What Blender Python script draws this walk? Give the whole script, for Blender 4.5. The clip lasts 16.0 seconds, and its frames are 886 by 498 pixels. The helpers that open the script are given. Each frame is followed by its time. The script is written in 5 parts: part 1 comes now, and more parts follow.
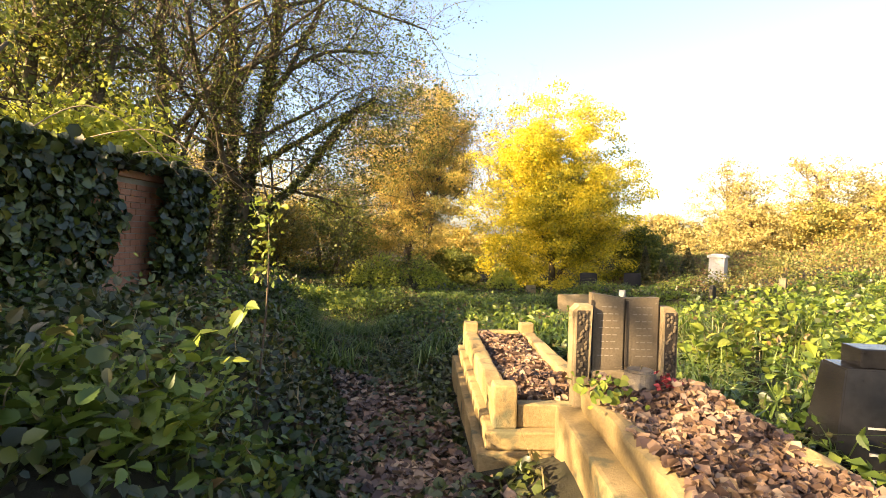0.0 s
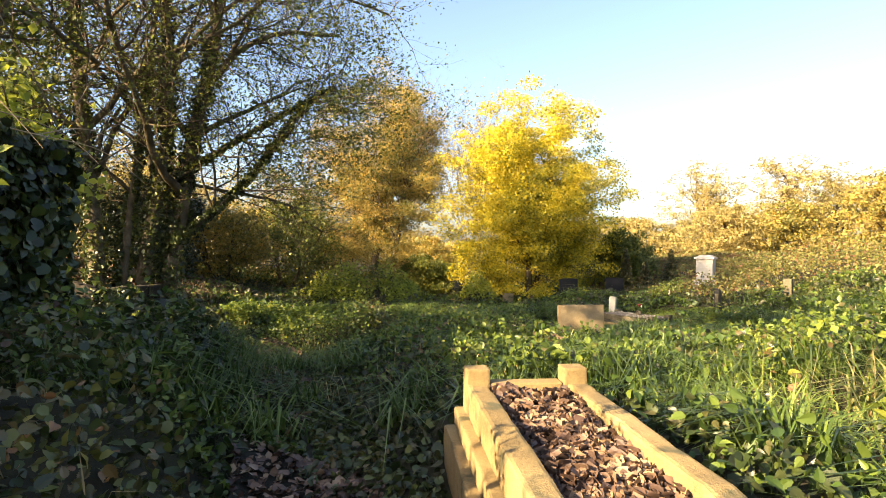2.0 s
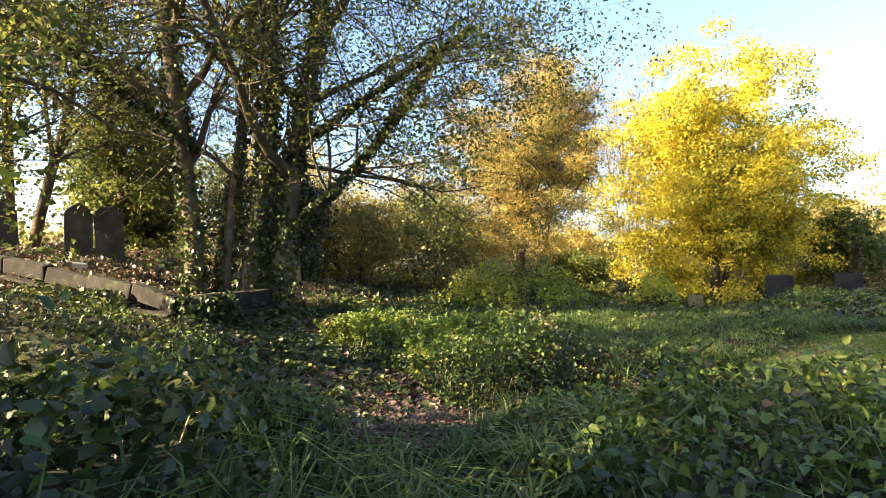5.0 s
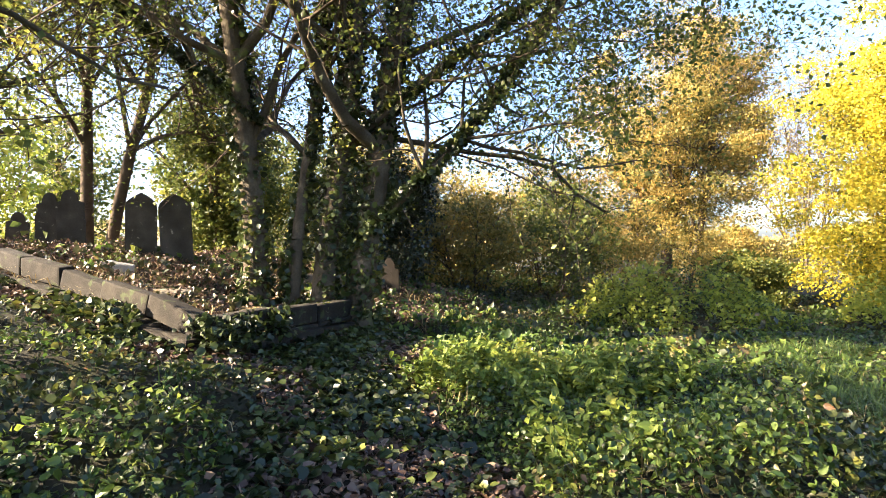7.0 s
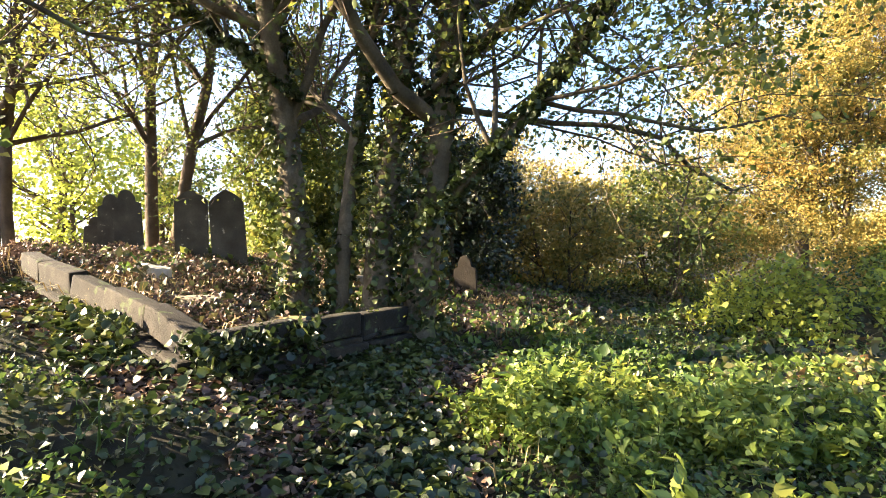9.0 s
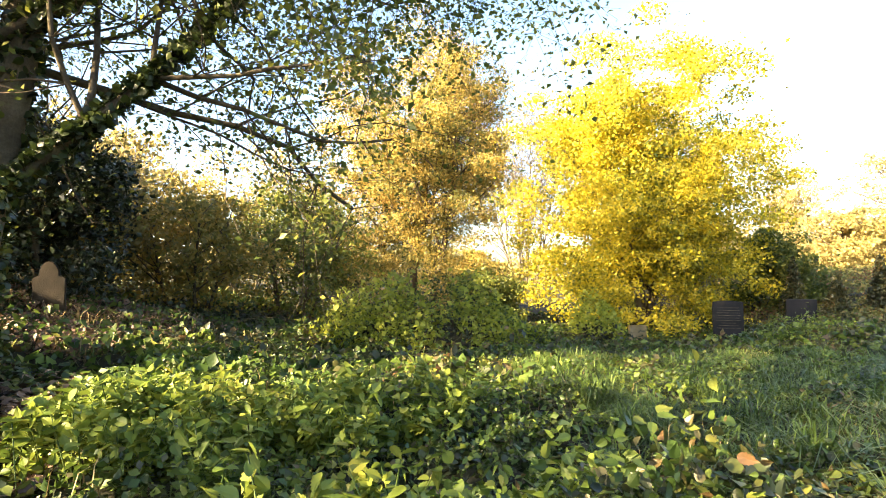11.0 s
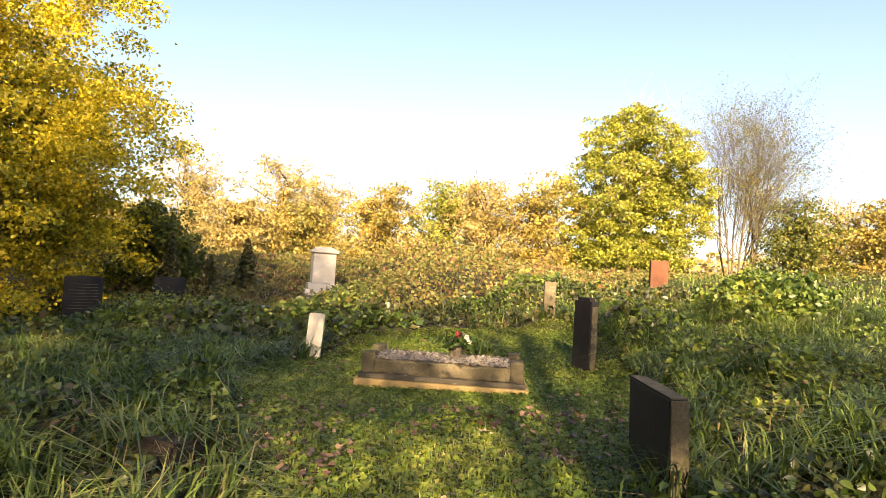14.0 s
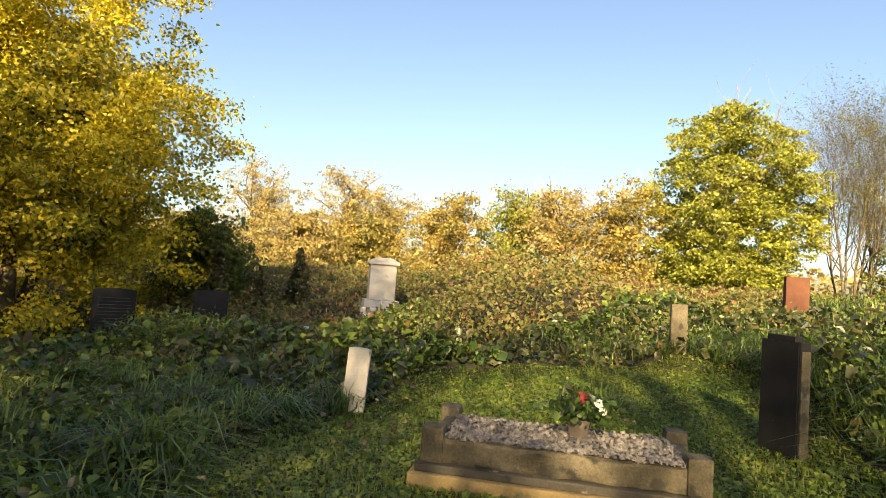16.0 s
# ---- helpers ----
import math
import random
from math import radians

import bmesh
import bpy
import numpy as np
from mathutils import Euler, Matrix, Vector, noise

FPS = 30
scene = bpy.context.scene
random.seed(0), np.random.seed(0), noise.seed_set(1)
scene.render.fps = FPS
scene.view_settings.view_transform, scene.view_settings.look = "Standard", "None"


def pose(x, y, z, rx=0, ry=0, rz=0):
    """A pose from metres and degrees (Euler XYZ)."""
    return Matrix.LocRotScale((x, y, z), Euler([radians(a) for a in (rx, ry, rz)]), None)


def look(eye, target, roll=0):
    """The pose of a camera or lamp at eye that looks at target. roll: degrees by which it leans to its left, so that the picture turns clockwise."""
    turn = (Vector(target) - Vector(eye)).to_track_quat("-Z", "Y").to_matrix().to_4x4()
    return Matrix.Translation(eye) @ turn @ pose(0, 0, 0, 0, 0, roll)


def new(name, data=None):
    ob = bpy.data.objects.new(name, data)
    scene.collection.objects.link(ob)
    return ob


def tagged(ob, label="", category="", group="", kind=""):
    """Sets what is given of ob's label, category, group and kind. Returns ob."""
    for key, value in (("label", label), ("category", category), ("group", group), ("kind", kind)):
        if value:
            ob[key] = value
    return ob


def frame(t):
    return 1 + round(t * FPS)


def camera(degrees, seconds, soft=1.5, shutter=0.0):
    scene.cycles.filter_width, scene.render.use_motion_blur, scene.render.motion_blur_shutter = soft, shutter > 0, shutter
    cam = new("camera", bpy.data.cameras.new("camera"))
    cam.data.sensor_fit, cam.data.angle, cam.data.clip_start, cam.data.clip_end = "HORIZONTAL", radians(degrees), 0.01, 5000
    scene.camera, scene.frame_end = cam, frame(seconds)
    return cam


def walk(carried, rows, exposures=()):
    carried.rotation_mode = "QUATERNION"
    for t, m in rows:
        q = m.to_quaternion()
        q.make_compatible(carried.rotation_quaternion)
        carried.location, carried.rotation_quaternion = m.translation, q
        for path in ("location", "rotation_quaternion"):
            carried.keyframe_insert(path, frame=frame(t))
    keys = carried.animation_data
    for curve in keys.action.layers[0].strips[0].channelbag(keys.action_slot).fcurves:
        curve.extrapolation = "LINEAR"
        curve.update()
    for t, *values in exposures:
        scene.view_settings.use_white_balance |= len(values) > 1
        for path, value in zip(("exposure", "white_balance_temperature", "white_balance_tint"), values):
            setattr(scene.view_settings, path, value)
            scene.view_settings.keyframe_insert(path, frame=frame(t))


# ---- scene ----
# Camera path: seconds, x, y, z, yaw, pitch, lean
PATH = [
    (0, 0.0, 0.0, 1.4, 0.58, -1.1, 1.48),
    (0.5, 0.017, 0.603, 1.353, -1.09, -1.43, 0.82),
    (1, -0.012, 1.084, 1.321, -3.39, -1.59, 0.93),
    (1.5, -0.089, 1.551, 1.325, -2.88, -1.22, 0.23),
    (2, -0.097, 2.347, 1.256, -2.58, -0.13, 0.26),
    (2.5, -0.157, 3.258, 1.123, 0.74, 0.26, -0.32),
    (3, -0.245, 3.64, 1.095, 3.28, 0.32, -0.7),
    (3.5, -0.374, 4.204, 1.035, 6.16, 0.18, -0.77),
    (4, -0.504, 5.026, 1.02, 8.37, -0.29, -0.72),
    (6.3, -1.672, 9.574, 1.029, 16.82, 0.28, -1.13),
    (6.5, -1.746, 9.901, 1.065, 18.48, -0.03, -0.88),
    (7, -1.975, 10.722, 1.014, 23.18, 0.16, -0.93),
    (7.5, -2.143, 11.494, 1.023, 28.48, -0.12, -3.02),
    (8, -2.248, 12.18, 1.067, 34.44, -0.31, -3.15),
    (8.2, -2.314, 12.392, 1.049, 35.91, -0.15, -3.72),
    (10.3, -2.52, 12.95, 0.72, 15.33, 2.09, -1.09),
    (10.5, -2.47, 13.05, 0.68, 10.95, 2.13, -1.74),
    (11, -2.3, 13.2, 0.6, -1.8, 2.5, -0.19),
    (11.5, -2.05, 13.35, 0.54, -15.0, 2.38, 0.27),
    (12, -1.7, 13.6, 0.48, -28.44, 1.8, 0.92),
    (12.5, -1.25, 14.0, 0.42, -41.8, 2.09, 3.18),
    (13, -0.7, 14.4, 0.38, -53.98, 2.21, 1.39),
    (13.5, -0.233, 14.596, 0.387, -56.2, 2.34, 2.28),
    (14, 0.197, 14.877, 0.368, -55.81, 2.43, 3.62),
    (14.5, 0.708, 15.324, 0.347, -54.75, 2.69, 3.85),
    (15, 1.308, 15.796, 0.362, -53.31, 2.45, 3.9),
    (15.5, 1.837, 16.295, 0.344, -51.42, 3.11, 4.39),
    (16, 2.349, 16.778, 0.384, -49.18, 3.44, 4.23),
]


def carried_pose(x, y, z, yaw, pitch, lean):
    a, b = radians(yaw), radians(pitch)
    ahead = Vector((-math.sin(a) * math.cos(b), math.cos(a) * math.cos(b), math.sin(b)))
    eye = Vector((x, y, z))
    return look(eye, eye + ahead, lean)


cam = camera(75.6, 16.0, soft=0.7)
walk(cam, [(t, carried_pose(*p)) for t, *p in PATH],
     exposures=[(0, 2.95, 7100, 18), (2, 2.7, 6700, 15), (4, 2.88, 6300, 12), (6.5, 3.2, 5700, 18), (8, 3.45, 5600, 18), (10.5, 3.6, 6400, 11), (12.2, 3.0, 6700, 13), (13.3, 2.8, 7200, 22), (14.5, 2.42, 7100, 17), (16, 2.15, 6900, 12)])

# ---- light: low autumn sun behind trees, clear sky ----
TO_SUN = Vector((-0.85, -0.52, 0.0)).normalized()
SUN_UP = radians(24)
world = bpy.data.worlds.new("sky")
scene.world = world
world.use_nodes = True
wn = world.node_tree.nodes
sky = wn.new("ShaderNodeTexSky")
sky.sky_type = "NISHITA"
sky.sun_disc = False
sky.sun_elevation = SUN_UP
sky.sun_rotation = math.atan2(TO_SUN.x, TO_SUN.y)
sky.air_density = 1.0
sky.dust_density = 2.6
sky.ozone_density = 1.5
wn["Background"].inputs["Strength"].default_value = 0.064
world.node_tree.links.new(sky.outputs[0], wn["Background"].inputs["Color"])
sun_data = bpy.data.lights.new("sun", "SUN")
sun_data.energy = 5.0
sun_data.angle = radians(0.6)
sun_data.color = (1.0, 0.78, 0.45)
sun_at = Vector((TO_SUN.x * math.cos(SUN_UP), TO_SUN.y * math.cos(SUN_UP), math.sin(SUN_UP))) * 60
sun_ob = new("sun", sun_data)
sun_ob.matrix_world = look(sun_at, (0, 0, 0))

# ---- materials ----


def ramp(nt, stops):
    r = nt.nodes.new("ShaderNodeValToRGB")
    while len(r.color_ramp.elements) < len(stops):
        r.color_ramp.elements.new(0.5)
    for e, (p, c) in zip(r.color_ramp.elements, stops):
        e.position, e.color = p, (*c, 1)
    return r


def leaf_material(name, stops, rough=0.5, through_light=0.35, patch=0.6):
    """Leaves: colour by leaf, drifting in patches over the plant, some light passing through."""
    m = bpy.data.materials.new(name)
    m.use_nodes = True
    nt = m.node_tree
    n, l = nt.nodes, nt.links
    bsdf = n["Principled BSDF"]
    geo = n.new("ShaderNodeNewGeometry")
    tex = n.new("ShaderNodeTexNoise")
    tex.inputs["Scale"].default_value = patch
    tex.inputs["Detail"].default_value = 4
    l.new(geo.outputs["Position"], tex.inputs["Vector"])
    mix = n.new("ShaderNodeMath")
    mix.operation = "MULTIPLY_ADD"
    l.new(geo.outputs["Random Per Island"], mix.inputs[0])
    mix.inputs[1].default_value = 0.6
    sub = n.new("ShaderNodeMath")
    sub.operation = "MULTIPLY_ADD"
    l.new(tex.outputs["Fac"], sub.inputs[0])
    sub.inputs[1].default_value = 1.3
    sub.inputs[2].default_value = -0.45
    l.new(sub.outputs[0], mix.inputs[2])
    r = ramp(nt, stops)
    l.new(mix.outputs[0], r.inputs["Fac"])
    l.new(r.outputs["Color"], bsdf.inputs["Base Color"])
    bsdf.inputs["Roughness"].default_value = rough
    bsdf.inputs["Specular IOR Level"].default_value = 0.45
    tr = n.new("ShaderNodeBsdfTranslucent")
    l.new(r.outputs["Color"], tr.inputs["Color"])
    ms = n.new("ShaderNodeMixShader")
    ms.inputs[0].default_value = through_light
    l.new(bsdf.outputs[0], ms.inputs[1])
    l.new(tr.outputs[0], ms.inputs[2])
    l.new(ms.outputs[0], n["Material Output"].inputs["Surface"])
    return m


def solid_material(name, stops, scale, rough=0.9, bump=0.4, fine=None, spots=None, coat=0.0):
    """Stone, bark, soil: two scales of noise for colour, bump from the finer one, optional lichen spots."""
    m = bpy.data.materials.new(name)
    m.use_nodes = True
    nt = m.node_tree
    n, l = nt.nodes, nt.links
    bsdf = n["Principled BSDF"]
    bsdf.inputs["Specular IOR Level"].default_value = 0.25
    geo = n.new("ShaderNodeNewGeometry")
    a = n.new("ShaderNodeTexNoise")
    a.inputs["Scale"].default_value = scale
    a.inputs["Detail"].default_value = 6
    b = n.new("ShaderNodeTexNoise")
    b.inputs["Scale"].default_value = fine or scale * 9
    b.inputs["Detail"].default_value = 8
    b.inputs["Roughness"].default_value = 0.7
    for t in (a, b):
        l.new(geo.outputs["Position"], t.inputs["Vector"])
    add = n.new("ShaderNodeMath")
    add.operation = "MULTIPLY_ADD"
    l.new(b.outputs["Fac"], add.inputs[0])
    add.inputs[1].default_value = 0.7
    half = n.new("ShaderNodeMath")
    half.operation = "MULTIPLY_ADD"
    l.new(a.outputs["Fac"], half.inputs[0])
    half.inputs[1].default_value = 1.1
    half.inputs[2].default_value = -0.4
    l.new(half.outputs[0], add.inputs[2])
    r = ramp(nt, stops)
    l.new(add.outputs[0], r.inputs["Fac"])
    colour = r.outputs["Color"]
    if spots:
        v = n.new("ShaderNodeTexNoise")
        v.inputs["Scale"].default_value = spots[1]
        v.inputs["Detail"].default_value = 5
        l.new(geo.outputs["Position"], v.inputs["Vector"])
        e = ramp(nt, [(spots[2], (0, 0, 0)), (min(1, spots[2] + 0.08), (1, 1, 1))])
        l.new(v.outputs["Fac"], e.inputs["Fac"])
        mx = n.new("ShaderNodeMix")
        mx.data_type = "RGBA"
        l.new(e.outputs["Color"], mx.inputs[0])
        l.new(colour, mx.inputs[6])
        mx.inputs[7].default_value = (*spots[0], 1)
        colour = mx.outputs[2]
    l.new(colour, bsdf.inputs["Base Color"])
    bsdf.inputs["Roughness"].default_value = rough
    bsdf.inputs["Coat Weight"].default_value = coat
    bp = n.new("ShaderNodeBump")
    bp.inputs["Strength"].default_value = bump
    bp.inputs["Distance"].default_value = 0.02
    l.new(b.outputs["Fac"], bp.inputs["Height"])
    l.new(bp.outputs[0], bsdf.inputs["Normal"])
    return m


SOIL = solid_material("soil", [(0.2, (0.012, 0.0108, 0.0072)), (0.5, (0.027, 0.024, 0.0132)), (0.8, (0.042, 0.045, 0.018))], 1.2, 1.0, 0.8)
SANDSTONE = solid_material("weathered_sandstone", [(0.15, (0.1200, 0.0840, 0.0360)), (0.5, (0.2320, 0.1680, 0.0760)), (0.85, (0.3200, 0.2400, 0.1200))], 2.2, 0.9, 0.45, 60, ((0.085, 0.08, 0.045), 5.0, 0.58))
GREYSTONE = solid_material("grey_stone", [(0.15, (0.0939, 0.0795, 0.0615)), (0.5, (0.1734, 0.1517, 0.1193)), (0.85, (0.2601, 0.2312, 0.1878))], 2.5, 0.9, 0.35, 70, ((0.55, 0.52, 0.42), 14.0, 0.66))
DARKSTONE = solid_material("dark_slate", [(0.2, (0.006, 0.0055, 0.0065)), (0.8, (0.017, 0.016, 0.0165))], 3.0, 0.65, 0.2, 60)
GRANITE = solid_material("black_granite", [(0.2, (0.006, 0.006, 0.007)), (0.8, (0.014, 0.014, 0.016))], 30, 0.22, 0.03, 300)
WHITESTONE = solid_material("white_marble", [(0.2, (0.289, 0.272, 0.238)), (0.8, (0.476, 0.4505, 0.408))], 2.0, 0.7, 0.2, 50, ((0.28, 0.27, 0.2), 4.0, 0.66))
REDSTONE = solid_material("red_sandstone", [(0.2, (0.05, 0.02, 0.012)), (0.8, (0.12, 0.052, 0.03))], 2.0, 0.9, 0.3, 50)
PANEL = solid_material("brown_panel_stone", [(0.15, (0.045, 0.035, 0.023)), (0.5, (0.085, 0.065, 0.041)), (0.85, (0.14, 0.11, 0.07))], 5, 0.9, 0.3, 80, ((0.45, 0.40, 0.32), 30.0, 0.71))
OLDSTONE = solid_material("old_dark_stone", [(0.15, (0.0270, 0.0240, 0.0180)), (0.5, (0.0570, 0.0510, 0.0390)), (0.85, (0.1020, 0.0900, 0.0720))], 2.5, 0.9, 0.4, 60, ((0.26, 0.24, 0.18), 10.0, 0.66))
MOSSY = solid_material("mossy_stone", [(0.15, (0.0292, 0.0292, 0.0163)), (0.5, (0.0845, 0.0715, 0.0455)), (0.85, (0.1820, 0.1560, 0.1040))], 3.5, 0.95, 0.6, 50, ((0.035, 0.033, 0.025), 6.0, 0.55))
WING = solid_material("brown_wing_stone", [(0.15, (0.11, 0.085, 0.05)), (0.5, (0.21, 0.16, 0.09)), (0.85, (0.32, 0.25, 0.15))], 4, 0.9, 0.4, 70)
CARVED = solid_material("dark_carved_stone", [(0.2, (0.0156, 0.0125, 0.0094)), (0.8, (0.0437, 0.0343, 0.0250))], 4, 0.9, 0.5, 60)
# Tree shade over the old plot is put into this dark edging colour.
EDGING = solid_material("shaded_edging_stone", [(0.15, (0.010, 0.0085, 0.0065)), (0.5, (0.024, 0.020, 0.0155)), (0.85, (0.055, 0.047, 0.036))], 3.5, 0.95, 0.7, 40, ((0.05, 0.06, 0.025), 5.0, 0.58))
BRICK = solid_material("old_red_brick", [(0.15, (0.16, 0.07, 0.045)), (0.5, (0.33, 0.15, 0.09)), (0.85, (0.44, 0.25, 0.16))], 1.6, 0.95, 0.6, 60)
MORTAR = solid_material("lime_mortar", [(0.2, (0.16, 0.14, 0.11)), (0.8, (0.3, 0.27, 0.22))], 3, 1.0, 0.5, 80)
BARK = solid_material("grey_brown_bark", [(0.2, (0.04, 0.03, 0.02)), (0.5, (0.085, 0.068, 0.045)), (0.85, (0.17, 0.14, 0.095))], 3, 0.95, 0.9, 30, ((0.16, 0.19, 0.06), 2.5, 0.60))
TWIG = solid_material("dark_twig", [(0.2, (0.045, 0.033, 0.022)), (0.8, (0.12, 0.09, 0.06))], 3, 0.95, 0.5, 30)
PALE_TWIG = solid_material("pale_twig", [(0.2, (0.20, 0.15, 0.10)), (0.8, (0.36, 0.28, 0.19))], 3, 0.95, 0.3, 30)
GRAVEL = solid_material("pale_gravel", [(0.2, (0.0884, 0.0774, 0.0718)), (0.5, (0.1823, 0.1658, 0.1492)), (0.8, (0.3039, 0.2818, 0.2541))], 30, 0.9, 0.6, 120)
POT = solid_material("stone_pot", [(0.2, (0.075, 0.06, 0.045)), (0.8, (0.21, 0.175, 0.13))], 12, 0.85, 0.5, 60)

IVY = leaf_material("ivy_leaf", [(0.0, (0.008, 0.013, 0.004)), (0.4, (0.024, 0.038, 0.010)), (0.72, (0.072, 0.092, 0.018)), (1.0, (0.18, 0.165, 0.032))], 0.42, 0.2)
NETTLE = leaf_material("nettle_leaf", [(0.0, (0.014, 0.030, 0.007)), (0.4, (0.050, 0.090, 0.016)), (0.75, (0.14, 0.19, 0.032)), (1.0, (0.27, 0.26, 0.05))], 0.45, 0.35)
# Brighter copy of nettle_leaf, with sunlight put into the colour.
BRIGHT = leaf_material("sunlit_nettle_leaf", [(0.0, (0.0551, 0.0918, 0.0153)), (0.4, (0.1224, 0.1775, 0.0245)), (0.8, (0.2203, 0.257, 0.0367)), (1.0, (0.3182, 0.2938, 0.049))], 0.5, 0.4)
BRAMBLE = leaf_material("bramble_leaf", [(0.0, (0.010, 0.013, 0.005)), (0.45, (0.034, 0.044, 0.015)), (0.78, (0.10, 0.088, 0.032)), (1.0, (0.18, 0.085, 0.033))], 0.42, 0.2)
RUSSET = leaf_material("russet_bramble_leaf", [(0.0, (0.035, 0.05, 0.012)), (0.3, (0.10, 0.115, 0.026)), (0.55, (0.18, 0.16, 0.04)), (0.75, (0.13, 0.065, 0.03)), (0.88, (0.19, 0.08, 0.04)), (1.0, (0.27, 0.21, 0.07))], 0.6, 0.3)
GRASS = leaf_material("grass_blade", [(0.0, (0.022, 0.042, 0.010)), (0.45, (0.075, 0.125, 0.022)), (0.82, (0.18, 0.24, 0.045)), (1.0, (0.33, 0.30, 0.12))], 0.5, 0.35)
LAWN = leaf_material("short_grass", [(0.0, (0.03, 0.06, 0.009)), (0.4, (0.085, 0.14, 0.018)), (0.75, (0.17, 0.21, 0.028)), (1.0, (0.24, 0.22, 0.06))], 0.5, 0.35)
STRAW = leaf_material("dry_grass", [(0.0, (0.16, 0.11, 0.045)), (0.6, (0.32, 0.24, 0.11)), (1.0, (0.48, 0.40, 0.22))], 0.7, 0.2)
LITTER = leaf_material("fallen_leaf", [(0.0, (0.022, 0.013, 0.011)), (0.35, (0.075, 0.044, 0.033)), (0.7, (0.18, 0.112, 0.070)), (1.0, (0.40, 0.285, 0.17))], 0.6, 0.1, 4.0)
YELLOW = leaf_material("yellow_maple_leaf", [(0.0, (0.065, 0.095, 0.012)), (0.30, (0.26, 0.25, 0.017)), (0.6, (0.54, 0.44, 0.022)), (1.0, (0.74, 0.59, 0.045))], 0.5, 0.4, 0.45)
BRONZE = leaf_material("bronze_leaf", [(0.0, (0.075, 0.09, 0.022)), (0.4, (0.22, 0.195, 0.045)), (0.75, (0.42, 0.30, 0.07)), (1.0, (0.52, 0.34, 0.08))], 0.55, 0.45, 0.4)
TAWNY = leaf_material("tawny_leaf", [(0.0, (0.14, 0.125, 0.045)), (0.4, (0.30, 0.25, 0.085)), (0.75, (0.44, 0.34, 0.12)), (1.0, (0.54, 0.43, 0.17))], 0.6, 0.5, 0.3)
OLIVE = leaf_material("olive_leaf", [(0.0, (0.035, 0.05, 0.013)), (0.45, (0.10, 0.13, 0.025)), (0.8, (0.22, 0.22, 0.04)), (1.0, (0.40, 0.34, 0.06))], 0.5, 0.5, 0.5)
WILLOW = leaf_material("willow_leaf", [(0.0, (0.07, 0.095, 0.014)), (0.5, (0.22, 0.24, 0.03)), (1.0, (0.40, 0.38, 0.05))], 0.5, 0.45, 0.3)
FRESH = leaf_material("fresh_green_leaf", [(0.0, (0.14, 0.17, 0.025)), (0.5, (0.32, 0.36, 0.045)), (1.0, (0.50, 0.49, 0.07))], 0.5, 0.5, 0.3)
HOLLY = leaf_material("holly_leaf", [(0.0, (0.008, 0.014, 0.006)), (0.6, (0.022, 0.035, 0.013)), (1.0, (0.05, 0.07, 0.025))], 0.35, 0.1)
PETAL = leaf_material("white_petal", [(0.0, (0.45, 0.44, 0.4)), (1.0, (0.62, 0.6, 0.56))], 0.6, 0.3)
RED_PETAL = leaf_material("red_petal", [(0.0, (0.125, 0.01, 0.015)), (1.0, (0.225, 0.025, 0.03))], 0.6, 0.3)

# ---- mesh helpers ----
rng = np.random.default_rng(7)


def mesh_np(name, verts, faces, material, smooth=False):
    me = bpy.data.meshes.new(name)
    verts, faces = np.asarray(verts, np.float32), np.asarray(faces, np.int32)
    k = faces.shape[1]
    me.vertices.add(len(verts))
    me.vertices.foreach_set("co", verts.ravel())
    me.loops.add(faces.size)
    me.loops.foreach_set("vertex_index", faces.ravel())
    me.polygons.add(len(faces))
    me.polygons.foreach_set("loop_start", np.arange(0, faces.size, k, dtype=np.int32))
    if smooth:
        me.polygons.foreach_set("use_smooth", np.ones(len(faces), bool))
    me.update(calc_edges=True)
    me.materials.append(material)
    return me


def part(name, bm, material, parent, label=""):
    me = bpy.data.meshes.new(name)
    bm.to_mesh(me)
    bm.free()
    me.materials.append(material)
    ob = new(name, me)
    ob.parent = parent
    return tagged(ob, label)


def part_mesh(name, me, parent, label=""):
    ob = new(name, me)
    ob.parent = parent
    return tagged(ob, label)


def unit(v):
    return v / np.maximum(np.linalg.norm(v, axis=-1, keepdims=True), 1e-9)


LOBED = np.array([(0, 0, 0), (-0.42, 0.22, 0.10), (-0.46, 0.62, 0.12), (0, 1.0, -0.05), (0.46, 0.62, 0.12), (0.42, 0.22, 0.10)])
LOBED_F = np.array([(0, 3, 2), (0, 2, 1), (0, 4, 3), (0, 5, 4)])
PLAIN = np.array([(0, 0, 0), (-0.36, 0.45, 0.12), (0, 1.0, -0.05), (0.36, 0.45, 0.12)])
PLAIN_F = np.array([(0, 2, 1), (0, 3, 2)])


def toothed(wide, teeth=6):
    """A pointed leaf with a saw edge, folded along its rib, as points and a fan of triangles."""
    y = np.linspace(0.06, 0.94, 2 * teeth - 1)
    w = wide * np.sin(np.pi * y ** 0.75) ** 0.8 * np.where(np.arange(len(y)) % 2, 0.80, 1.0)
    left = np.stack([-w, y - 0.05 * (np.arange(len(y)) % 2), 0.30 * w - 0.10 * y ** 2], 1)
    right = left[::-1] * (-1, 1, 1)
    pts = np.concatenate([[(0, 0, 0)], left, [(0, 1.06, -0.14)], right])
    return pts, np.array([(0, k + 1, k) for k in range(1, len(pts) - 1)])


SERRATE, SERRATE_F = toothed(0.34)
CURLED = np.array([(0, 0, 0), (-0.42, 0.18, 0.30), (-0.36, 0.66, 0.22), (0, 1.0, 0.28), (0.40, 0.60, 0.10), (0.34, 0.2, 0.26)])


